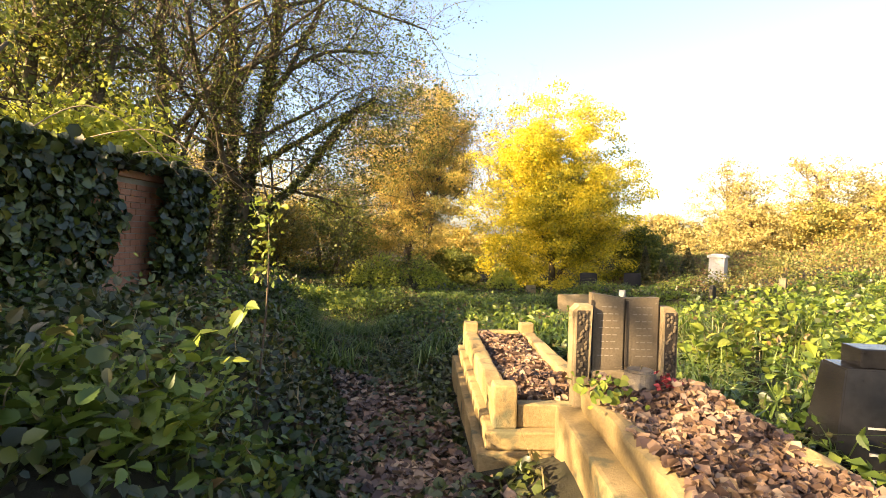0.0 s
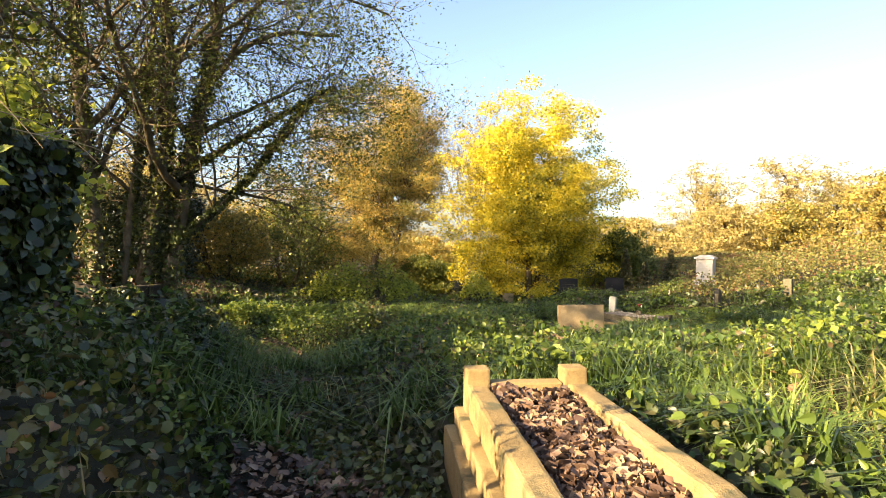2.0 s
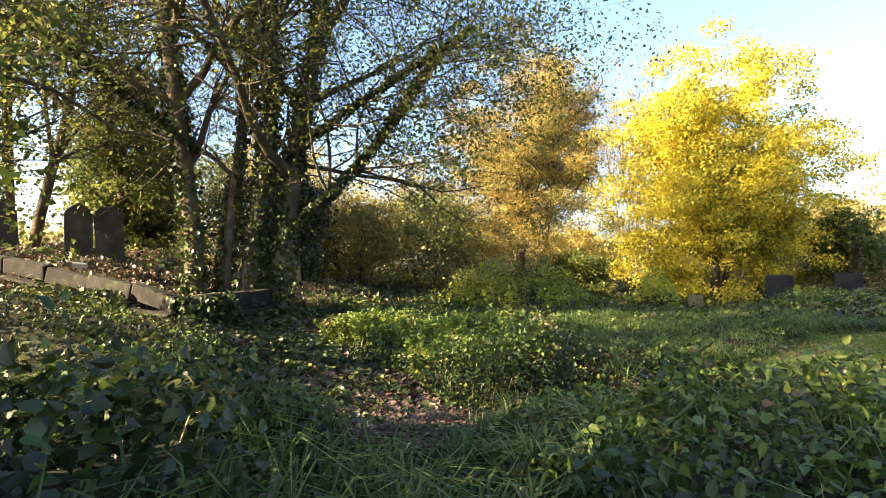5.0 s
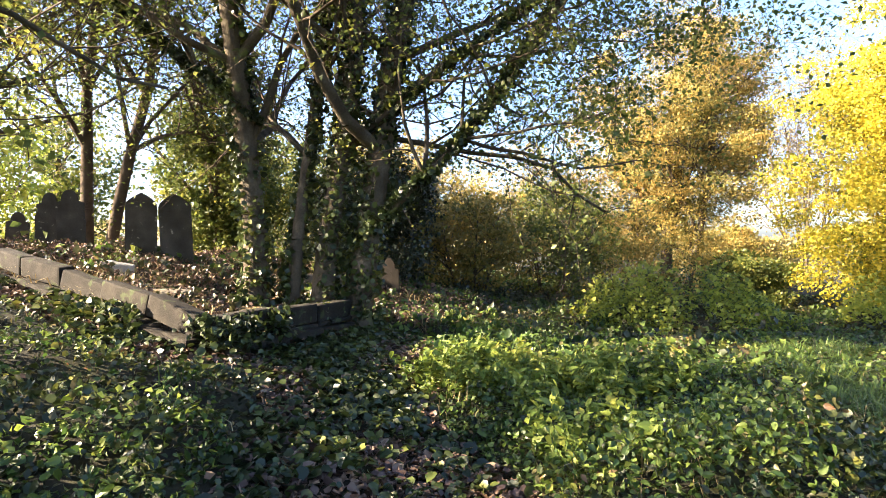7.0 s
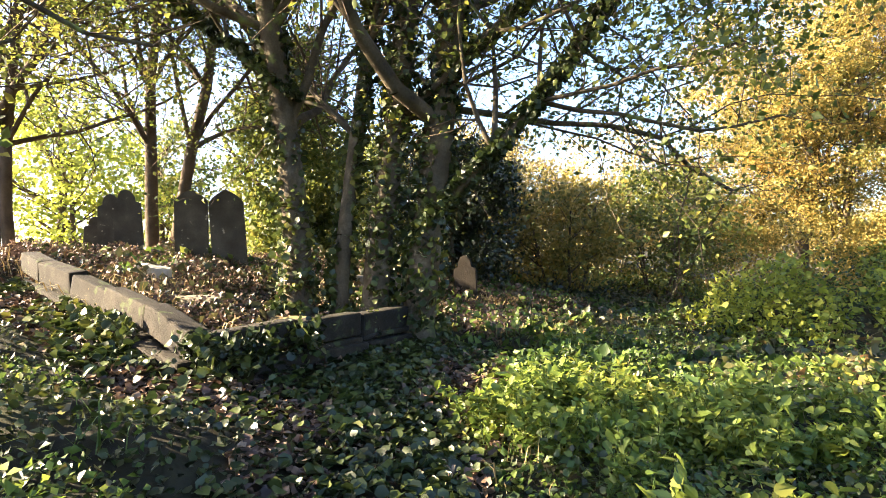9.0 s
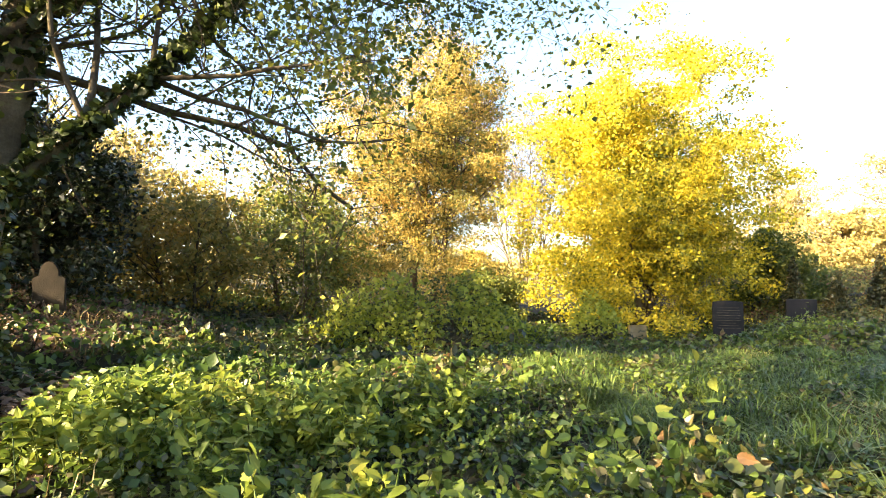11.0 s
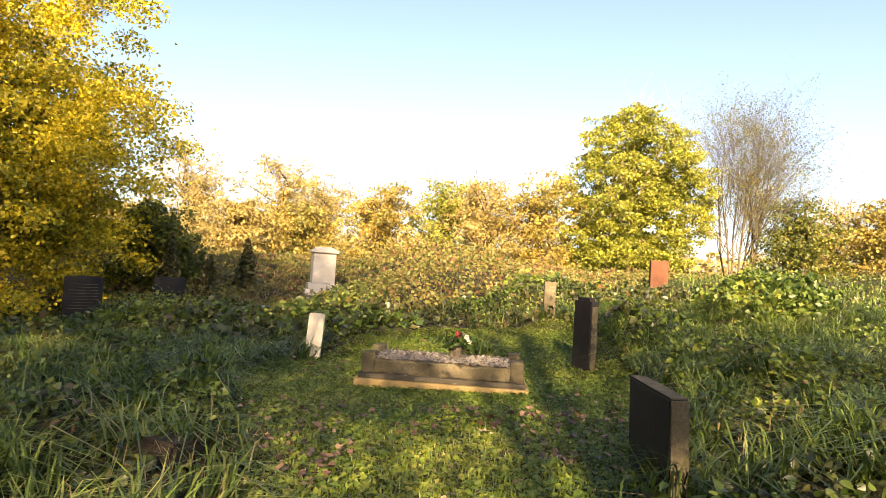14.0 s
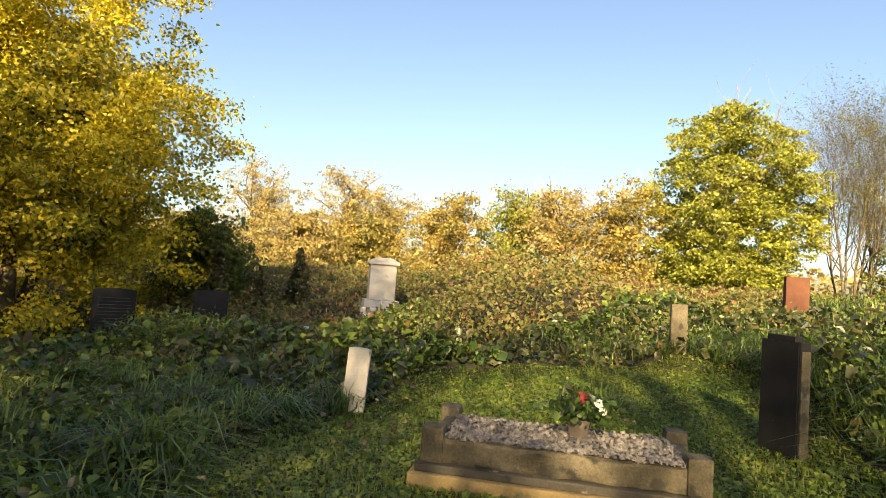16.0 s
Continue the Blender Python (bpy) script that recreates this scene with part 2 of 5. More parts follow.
def leaves(name, at, size, material, up=0.7, shape=PLAIN, faces=PLAIN_F, facing=None):
    """Many small folded leaves, one loose piece each. up: how far they lie flat (1) or hang any way (0)."""
    n = len(at)
    nor = rng.normal(size=(n, 3))
    nor = unit(nor) * (1 - up) + np.array((0, 0, 1.0)) * up if facing is None else unit(unit(nor) * (1 - up) + facing * up)
    nor = unit(nor + rng.normal(size=(n, 3)) * 0.25)
    tip = unit(np.cross(nor, rng.normal(size=(n, 3))))
    side = np.cross(tip, nor)
    size = np.broadcast_to(np.asarray(size, float), (n,)) * rng.uniform(0.5, 1.55, n)
    s = size[:, None, None]
    v = at[:, None, :] + s * (shape[None, :, :1] * side[:, None] + (shape[None, :, 1:2] - 0.5) * tip[:, None] + shape[None, :, 2:] * nor[:, None])
    f = faces[None] + (np.arange(n) * len(shape))[:, None, None]
    return mesh_np(name, v.reshape(-1, 3), f.reshape(-1, 3), material)


def blades(name, at, length, width, material, lean=0.5):
    """Grass blades, bent over at the top."""
    n = len(at)
    a = rng.uniform(0, 2 * np.pi, n)
    out = np.stack([np.cos(a), np.sin(a), 0 * a], 1)
    side = np.stack([-np.sin(a), np.cos(a), 0 * a], 1)
    ln = (np.broadcast_to(np.asarray(length, float), (n,)) * rng.uniform(0.5, 1.25, n))[:, None]
    wd = (np.broadcast_to(np.asarray(width, float), (n,)) * rng.uniform(0.7, 1.3, n))[:, None]
    k = (rng.uniform(0.2, 1.6, n) * lean)[:, None]
    z = np.array((0, 0, 1.0))
    mid = at + ln * (0.55 * z + 0.25 * k * out)
    end = at + ln * ((0.95 - 0.35 * k) * z + 0.85 * k * out)
    v = np.stack([at - side * wd, at + side * wd, mid + side * wd * 0.8, mid - side * wd * 0.8, end], 1)
    f = np.array([(0, 1, 2), (0, 2, 3), (3, 2, 4)])[None] + (np.arange(n) * 5)[:, None, None]
    return mesh_np(name, v.reshape(-1, 3), f.reshape(-1, 3), material)


def tubes(name, segs, material, sides=6):
    """Tapered round pieces between pairs of points: rows of p0, p1, r0, r1."""
    s = np.asarray(segs, float)
    p0, p1, r0, r1 = s[:, :3], s[:, 3:6], s[:, 6], s[:, 7]
    d = unit(p1 - p0)
    ref = np.where(np.abs(d[:, 2:]) > 0.9, np.array([[1.0, 0, 0]]), np.array([[0, 0, 1.0]]))
    u = unit(np.cross(d, ref))
    w = np.cross(d, u)
    a = np.arange(sides) * 2 * np.pi / sides
    ring = np.cos(a)[None, :, None] * u[:, None] + np.sin(a)[None, :, None] * w[:, None]
    v = np.concatenate([p0[:, None] + ring * r0[:, None, None], p1[:, None] + ring * r1[:, None, None]], 1)
    i = np.arange(sides)
    j = (i + 1) % sides
    f = np.stack([i, j, j + sides, i + sides], 1)[None] + (np.arange(len(s)) * 2 * sides)[:, None, None]
    return mesh_np(name, v.reshape(-1, 3), f.reshape(-1, 4), material, True)


def pipe(name, pts, radii, material, sides=6):
    """One unbroken bent tube."""
    p = np.asarray(pts, float)
    d = unit(np.gradient(p, axis=0))
    u = unit(np.cross(d, np.array((0.3, 0.2, 1.0))))
    w = np.cross(d, u)
    a = np.arange(sides) * 2 * np.pi / sides
    v = p[:, None] + (np.cos(a)[None, :, None] * u[:, None] + np.sin(a)[None, :, None] * w[:, None]) * np.asarray(radii)[:, None, None]
    i = np.arange(sides)
    f = np.stack([i, (i + 1) % sides, (i + 1) % sides + sides, i + sides], 1)[None] + (np.arange(len(p) - 1) * sides)[:, None, None]
    return mesh_np(name, v.reshape(-1, 3), f.reshape(-1, 4), material, True)


def wave(x, y, seed=0, scale=1.0):
    """Cheap smooth noise, about -1 to 1."""
    r = np.random.default_rng(100 + seed)
    out = 0
    for k in range(7):
        a, f = r.uniform(0, 2 * np.pi), scale * 1.45 ** k
        out = out + np.sin((x * np.cos(a) + y * np.sin(a)) * f + r.uniform(0, 6.28)) / 1.25 ** k
    return out / 2.6


def smooth(a):
    a = np.clip(a, 0, 1)
    return a * a * (3 - 2 * a)


# ---- ground ----


def ground(x, y):
    """Height of the bare ground: falls away ahead and further beyond, rises to both sides."""
    x, y = np.asarray(x, float), np.asarray(y, float)
    return (0.26 - 1.31 * smooth((y - 1) / 19) - 0.9 * smooth((y - 19) / 15) * (1 - smooth((x - 8) / 10)) + 0.09 * np.clip(x - 7, 0, 18)
            + 0.19 * np.clip(-x - 4, 0, 10) * smooth((y - 9) / 6)
            - 0.22 * np.exp(-((x + 0.7) / 1.1) ** 2 - ((y - 5.0) / 2.8) ** 2)
            - 0.30 * np.exp(-((x + 1.0) / 3.2) ** 2 - ((y - 13.8) / 2.6) ** 2))


def gz(x, y):
    return float(ground(x, y))


WALKED = np.array([(0.0, -4.0), (0.0, 0.0), (-0.1, 2.4), (-0.5, 5.0), (-1.75, 9.9), (-2.25, 12.2), (-2.45, 13.1), (-1.7, 13.6), (-0.2, 14.6), (0.7, 15.3), (2.4, 16.8), (3.0, 17.3)])
TRAIL = np.array([(-2.7, 12.5), (-3.6, 13.6), (-5.5, 16.2), (-7.0, 19.5)])
VERGE = np.array([(-7.0, 19.3), (-6.95, 15.6), (-12.5, 16.0)])
LANE = np.array([(0.9, 15.2), (3.2, 17.2), (5.2, 20.2), (8.6, 21.0), (10.5, 19.4), (5.6, 16.9), (3.0, 16.6)])


def reach(x, y, line):
    best = np.full(np.shape(x), 1e9)
    for (ax, ay), (bx, by) in zip(line[:-1], line[1:]):
        dx, dy = bx - ax, by - ay
        t = np.clip(((x - ax) * dx + (y - ay) * dy) / (dx * dx + dy * dy), 0, 1)
        best = np.minimum(best, np.hypot(x - ax - t * dx, y - ay - t * dy))
    return best


# mounds of growth: x, y, radius along x, radius along y, height
MOUNDS = [(-2.6, 8.2, 1.6, 2.6, 0.55), (-2.3, 4.2, 1.5, 2.0, 0.55), (-1.9, 1.6, 1.2, 1.3, 0.4), (-3.0, 10.6, 1.3, 1.0, 0.25), (-1.2, 15.5, 1.6, 1.1, 0.42),
          (0.4, 11.2, 1.3, 1.2, 0.35), (3.6, 5.6, 1.3, 1.4, 0.5), (5.5, 7.5, 2.0, 1.6, 0.5), (-1.4, 11.5, 0.5, 0.4, 0.1),
          (13.0, 15.9, 1.5, 1.2, 0.65), (7.6, 15.4, 1.5, 0.9, 0.3), (9.6, 17.8, 0.8, 0.8, 0.4), (10.9, 19.4, 0.7, 0.6, 0.3), (-2.3, 26.4, 2.0, 1.2, 1.2), (-0.9, 27.0, 1.3, 1.0, 0.6), (-4.0, 26.8, 1.4, 1.0, 0.6), (2.9, 30.8, 0.95, 0.8, 1.35),
          (9.5, 23.5, 1.6, 1.0, 0.55), (7.0, 27.0, 2.0, 1.4, 0.7), (11.0, 24.5, 1.5, 1.0, 0.6), (16, 25, 3.5, 2.0, 0.9), (20, 29, 4.0, 2.5, 1.1), (15, 21.5, 2, 1.2, 0.5)]


STONES = [(3.6, 15.5), (4.1, 15.8), (7.8, 17.6), (6.3, 21.2), (2.6, 11.7), (7.8, 31.6), (19.0, 19.0)]


def growth(x, y):
    """How deep the plants stand above the bare ground."""
    x, y = np.asarray(x, float), np.asarray(y, float)
    g = 0.22 + 0.14 * wave(x, y, 1, 0.7) + 0.12 * wave(x, y, 2, 2.4) + 0.085 * wave(x, y, 3, 5.5)
    for mx, my, rx, ry, h in MOUNDS:
        q = ((x - mx) / rx) ** 2 + ((y - my) / ry) ** 2
        g = g + h * np.exp(-q * 1.2)
    open_ = smooth((reach(x, y, WALKED) - 0.30) / 0.75) * smooth((reach(x, y, TRAIL) - 0.6) / 0.9) * smooth((reach(x, y, LANE) - 0.6) / 0.6) * smooth((reach(x, y, VERGE) - 0.3) / 0.5)
    open_ = open_ * smooth((np.hypot(x - 6.3, y - 18.8) - 1.5) / 0.5)
    for sx, sy in STONES:
        open_ = open_ * (1 - 0.85 * np.exp(-((x - sx) ** 2 + (y - sy) ** 2) / 0.55))
    return np.clip(g, 0.03, 3) * (0.06 + 0.94 * open_)


def cover(x, y):
    return ground(x, y) + growth(x, y)


def grid_axis(lo, hi, near_lo, near_hi, fine, coarse):
    return np.unique(np.round(np.concatenate([np.arange(lo, near_lo, coarse), np.arange(near_lo, near_hi, fine), np.arange(near_hi, hi + coarse, coarse)]), 4))


gx = np.concatenate([[-900, -400, -200], grid_axis(-90, 110, -14, 24, 0.22, 4.0), [200, 400, 900]])
gy = np.concatenate([[-900, -400, -150], grid_axis(-40, 120, -3, 36, 0.22, 4.0), [200, 400, 900]])
X, Y = np.meshgrid(gx, gy)
Z = ground(X, Y) + 0.62 * growth(X, Y)
nx, ny = len(gx), len(gy)
idx = np.arange(nx * ny).reshape(ny, nx)
quads = np.stack([idx[:-1, :-1], idx[:-1, 1:], idx[1:, 1:], idx[1:, :-1]], -1).reshape(-1, 4)
ground_ob = new("ground", mesh_np("ground", np.stack([X, Y, Z], -1).reshape(-1, 3), quads, SOIL, True))
tagged(ground_ob, "dark soil under ivy and fallen leaves", "ground", kind="structure")

# ---- ground cover ----


def scatter(n, far=34.0, power=1.8, near=0.25):
    """Points strewn round the walked line, thinning with distance."""
    seg = rng.integers(0, len(WALKED) - 1, n)
    t = rng.random(n)
    p = WALKED[seg] * (1 - t)[:, None] + WALKED[seg + 1] * t[:, None]
    a = rng.uniform(0, 2 * np.pi, n)
    r = near + far * rng.random(n) ** power
    x, y = p[:, 0] + r * np.cos(a), p[:, 1] + r * np.sin(a)
    return x, y, reach(x, y, WALKED)


# stone footprints that stay clear: centre, half sizes, turn in degrees
CLEAR = []


def clear(x, y):
    ok = np.ones(len(x), bool)
    for cx, cy, hx, hy, turn in CLEAR:
        c, s = math.cos(radians(turn)), math.sin(radians(turn))
        u, w = (x - cx) * c + (y - cy) * s, -(x - cx) * s + (y - cy) * c
        ok &= ~((np.abs(u) < hx) & (np.abs(w) < hy))
    return ok


CLEAR += [(0.55, 4.22, 0.46, 1.35, 2.5), (0.97, 1.80, 0.50, 1.25, 0), (6.31, 18.9, 1.05, 0.55, -60), (-3.95, 1.0, 0.4, 7.2, 0)]


def zone(x, y):
    """0 ivy and bramble, 1 nettles, 2 long grass, 3 short grass lane, 4 russet bramble, 5 trodden litter, 6 the old plot."""
    w = wave(x, y, 5, 0.55)
    z = np.where(w > 0.25, 1, 0)
    z = np.where((x < -1.2) & (y < 10.5), 0, z)
    z = np.where((x > 1.2) & (y > 2) & (y < 12) & (w > -0.3), 2, z)
    z = np.where((x > -1) & (x < 9) & (y > 17.0 - 0.2 * x) & (y < 26) & (wave(x, y, 8, 0.8) > 0.8), 2, z)
    z = np.where((x > 8) & (y > 13) & (wave(x, y, 9, 0.5) > -0.35), 2, z)
    z = np.where((x > 10) & (y > 22.5) | (x > 18) & (y > 20), 4, z)
    z = np.where((x < -6.6 + 0.4 * w) & (y > 15.4) & (y < 27), 6, z)
    z = np.where((reach(x, y, LANE) < 0.95 + 0.12 * w) | (np.hypot(x - 6.3, y - 18.8) < 1.75 + 0.15 * w), 3, z)
    path = (reach(x, y, WALKED) < 0.5 + 0.2 * w) & (x < 0.6 + 0.3 * w) & ((y < 6.5 + w) | (wave(x, y, 50, 2.2) > 0.3))
    z = np.where(path | (reach(x, y, TRAIL) < 0.9 + 0.25 * w) | (reach(x, y, VERGE) < 0.45 + 0.1 * w), 5, z)
    return z


def lay(name, label, category, n, pick, size, material, far, power, low, high, up, lobed, gap=0.03):
    x, y, r = scatter(n, far, power, 0.0)
    keep = clear(x, y) & (r > gap) & pick(x, y)
    x, y, r = x[keep], y[keep], r[keep]
    g = growth(x, y)
    z = ground(x, y) + 0.62 * g + (0.03 + g) * rng.uniform(low, high, len(x)) + 0.012
    at = np.stack([x, y, z], 1)
    grown = size * (1 + (0.03 if r.max() < 40 else 0.02) * r)
    close = r < (5.0 if lobed else 3.0)
    lob, lob_f = (LOBED, LOBED_F) if lobed else (SERRATE, SERRATE_F)
    if material == LITTER:
        lob = CURLED
    for sel, shape, faces, nm in ((close, lob, lob_f, name), (~close, PLAIN, PLAIN_F, "far_" + name)):
        if sel.any():
            tagged(new(nm, leaves(nm, at[sel], grown[sel], material, up, shape, faces)), label, category, kind="stuff")


lay("ivy_cover", "dark green ivy leaves trailing over the ground", "ivy", 270000, lambda x, y: (zone(x, y) == 0) | (zone(x, y) == 1) & (wave(x, y, 30, 1.5) > 0.1), 0.050, IVY, 26, 1.7, -0.15, 0.5, 0.5, True)
lay("bramble_cover", "dull green bramble leaves over low mounds", "bramble", 170000, lambda x, y: (zone(x, y) <= 2), 0.048, BRAMBLE, 30, 1.5, 0.0, 0.65, 0.35, False)
lay("nettle_cover", "bright green nettles and weeds in the sun", "weeds", 320000, lambda x, y: (zone(x, y) == 1) | (zone(x, y) == 2) & (wave(x, y, 12, 1.1) > 0.0) | (zone(x, y) == 0) & (wave(x, y, 31, 2.0) > 0.35), 0.051, NETTLE, 30, 1.6, 0.0, 0.85, 0.4, False)
lay("russet_bramble", "orange and russet autumn bramble thicket", "bramble", 170000, lambda x, y: zone(x, y) == 4, 0.08, RUSSET, 45, 0.8, 0.0, 0.9, 0.35, False)
lay("fallen_leaves", "brown fallen leaves on the trodden path", "fallen leaves", 90000, lambda x, y: (zone(x, y) == 5) | (wave(x, y, 20, 1.7) > 0.8), 0.052, LITTER, 7, 1.7, 0.0, 0.5, 0.7, True, 0.0)
lay("path_weeds", "small ivy and weeds creeping over the path", "weeds", 26000, lambda x, y: (zone(x, y) == 5) & (wave(x, y, 33, 2.3) > 0.1), 0.06, IVY, 2, 1.0, 0.2, 0.9, 0.6, False, 0.0)
lay("lane_leaves", "scattered brown leaves on short grass", "fallen leaves", 30000, lambda x, y: (zone(x, y) == 3) & (wave(x, y, 21, 1.2) > 0.1), 0.046, LITTER, 9, 1.4, 0.3, 0.9, 0.8, True, 0.0)


def blanket(name, label, category, n, x0, x1, y0, y1, size, material, pick):
    """Plants spread evenly over a far stretch of ground."""
    x, y = rng.uniform(x0, x1, n), rng.uniform(y0, y1, n)
    keep = clear(x, y) & pick(x, y) & (reach(x, y, WALKED) > 5)
    x, y = x[keep], y[keep]
    g = growth(x, y)
    at = np.stack([x, y, ground(x, y) + 0.62 * g + (0.05 + g) * rng.uniform(0, 0.7, len(x))], 1)
    tagged(new(name, leaves(name, at, size, material, 0.35)), label, category, kind="stuff")


blanket("far_weeds", "mixed green weeds and ivy further off", "weeds", 90000, -14, 16, 17, 46, 0.15, NETTLE, lambda x, y: (wave(x, y, 40, 0.5) > -0.1) & (zone(x, y) != 4) & (zone(x, y) != 3) & (growth(x, y) < 0.7))
blanket("far_brambles", "dull green and brown brambles further off", "bramble", 90000, -14, 20, 17, 46, 0.14, BRAMBLE, lambda x, y: (wave(x, y, 40, 0.5) < 0.25) & (zone(x, y) != 4) & (zone(x, y) != 3) & (growth(x, y) < 0.7))
blanket("far_russet", "russet and yellow brambles before the far hedge", "bramble", 230000, 10, 56, 14, 60, 0.105, RUSSET, lambda x, y: (zone(x, y) == 4))
n = 240000
x, y = rng.uniform(-6, 14, n), rng.uniform(1.5, 30, n)
keep = ((y > 6.5) | (x > 1.4)) & clear(x, y) & (reach(x, y, WALKED) > 1.3) & (zone(x, y) < 3) & (wave(x, y, 45, 0.8) > -0.35)
x, y = x[keep], y[keep]
g = growth(x, y)
at = np.stack([x, y, ground(x, y) + 0.62 * g + (0.06 + g) * rng.uniform(0.1, 0.6, len(x))], 1)
# Noise drifts take the sunlit leaf colour, the rest the plain one.
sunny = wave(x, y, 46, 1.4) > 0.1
tagged(new("ground_elder", leaves("ground_elder", at[sunny], 0.062, BRIGHT, 0.5)), "ground elder leaves in drifts, sunlight put into their pale green", "weeds", kind="stuff")
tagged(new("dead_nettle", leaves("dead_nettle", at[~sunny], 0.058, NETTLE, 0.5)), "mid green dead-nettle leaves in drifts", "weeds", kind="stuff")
blanket("mound_ivy", "bright ivy heaped over stumps and old graves", "ivy", 52000, -8, 5, 24.5, 33, 0.12, FRESH, lambda x, y: (growth(x, y) > 0.55) & (wave(x, y, 41, 1.2) > -0.2))
blanket("right_ivy", "ivy heaped over a hidden stone", "ivy", 26000, 11, 16, 13.5, 17.8, 0.10, NETTLE, lambda x, y: growth(x, y) > 0.5)
blanket("plot_litter", "brown leaf litter over the old burial plot", "fallen leaves", 100000, -19, -6, 15, 27.5, 0.062, LITTER, lambda x, y: zone(x, y) == 6)
blanket("plot_weeds", "straggling weeds among the old graves", "weeds", 30000, -19, -6, 15, 27.5, 0.07, BRAMBLE, lambda x, y: (zone(x, y) == 6) & (wave(x, y, 60, 1.2) > 0.1))
n = 34000
x, y = rng.uniform(-12.5, -2.4, n), rng.uniform(12.2, 20, n)
keep = zone(x, y) == 5
x, y = x[keep], y[keep]
at = np.stack([x, y, ground(x, y) + 0.62 * growth(x, y) + 0.02 + 0.04 * rng.random(len(x))], 1)
dead = wave(x, y, 62, 1.8) + rng.normal(0, 0.4, len(x)) > -0.05
tagged(new("trail_litter", leaves("trail_litter", at[dead], 0.075, LITTER, 0.65, CURLED, LOBED_F)), "purple-brown fallen leaves on the side trail", "fallen leaves", kind="stuff")
tagged(new("trail_ivy", leaves("trail_ivy", at[~dead] + (0, 0, 0.03), 0.085, IVY, 0.6, LOBED, LOBED_F)), "dark ground ivy creeping over the side trail", "ivy", kind="stuff")
n = 26000
x, y = rng.uniform(-19, -6.5, n), rng.uniform(15.5, 27, n)
keep = (wave(x, y, 61, 1.1) > 0.15) & (zone(x, y) == 6)
x, y = x[keep], y[keep]
tagged(new("dead_stalks", blades("dead_stalks", np.stack([x, y, ground(x, y)], 1), 0.5, 0.008, STRAW, 1.0)), "dry dead stalks round the trunks", "dead stalks", kind="stuff")
n = 40000
a = rng.uniform(0, 2 * np.pi, n)
d = rng.uniform(66, 84, n)
x, y = 8 + d * np.cos(a), 20 + d * np.sin(a)
top = 2.6 + 1.6 * (1 + wave(a * 30, 0 * a, 44, 1.0))
tagged(new("far_hedge", leaves("far_hedge", np.stack([x, y, ground(x, y) + top * rng.random(n) ** 0.8], 1), 0.6, TAWNY, 0.2)), "tawny hedge and scrub closing the view", "hedge", kind="stuff")


def turf(name, label, n, pick, length, width, material, far, power, lean):
    x, y, r = scatter(n, far, power, 0.0)
    keep = clear(x, y) & (r > 0.12) & pick(x, y)
    x, y, r = x[keep], y[keep], r[keep]
    at = np.stack([x, y, ground(x, y) + 0.62 * growth(x, y) - 0.01], 1)
    return tagged(new(name, blades(name, at, length * (1 + 0.012 * r), width * (1 + 0.055 * r), material, lean)), label, "grass", kind="stuff")


turf("long_grass", "rank long green grass bending over", 170000, lambda x, y: (zone(x, y) == 2) | (zone(x, y) <= 1) & (wave(x, y, 14, 0.9) > 0.95), 0.36, 0.0055, GRASS, 28, 1.4, 1.15)
n = 170000
x, y = rng.uniform(0, 12, n), rng.uniform(14.2, 22.6, n)
keep = clear(x, y) & (zone(x, y) == 3)
x, y = x[keep], y[keep]
tagged(new("short_grass", blades("short_grass", np.stack([x, y, ground(x, y) + 0.62 * growth(x, y) - 0.01], 1), 0.075, 0.0045, LAWN, 0.9)), "short green grass of the lane", "grass", kind="stuff")
n = 90000
x, y = rng.uniform(0, 12, n), rng.uniform(14.2, 22.6, n)
keep = clear(x, y) & (zone(x, y) == 3)
x, y = x[keep], y[keep]
tagged(new("lane_clover", leaves("lane_clover", np.stack([x, y, ground(x, y) + 0.62 * growth(x, y) + 0.012 + 0.02 * rng.random(len(x))], 1), 0.045, LAWN, 0.8)), "clover and moss between the grass", "grass", kind="stuff")
tuft = np.stack([rng.uniform(-1, 7, 230), rng.uniform(15.5, 25, 230)], 1)
tuft = np.concatenate([tuft, np.stack([rng.uniform(1.3, 6, 140), rng.uniform(4, 13, 140)], 1), np.stack([rng.uniform(-3, 2, 90), rng.uniform(6, 14, 90)], 1), np.stack([rng.uniform(4, 14, 320), rng.uniform(12.5, 20, 320)], 1)])
k = rng.integers(0, len(tuft), 62000)
x, y = tuft[k, 0] + rng.normal(0, 0.09, len(k)), tuft[k, 1] + rng.normal(0, 0.09, len(k))
keep = clear(x, y) & (zone(x, y) != 3) & (zone(x, y) != 5) & (np.hypot(x - 6.1, y - 18.7) > 1.5)
x, y = x[keep], y[keep]
tagged(new("grass_tufts", blades("grass_tufts", np.stack([x, y, ground(x, y) + 0.62 * growth(x, y) - 0.01], 1), 0.42, 0.007, GRASS, 1.5)), "rank dewy grass tufts flopping over", "grass", kind="stuff")
turf("dry_grass", "pale dry grass stalks among the growth", 22000, lambda x, y: (zone(x, y) <= 2) & (wave(x, y, 16, 1.3) > 0.3) | (zone(x, y) == 4), 0.36, 0.004, STRAW, 30, 1.4, 0.8)

# ---- trees ----


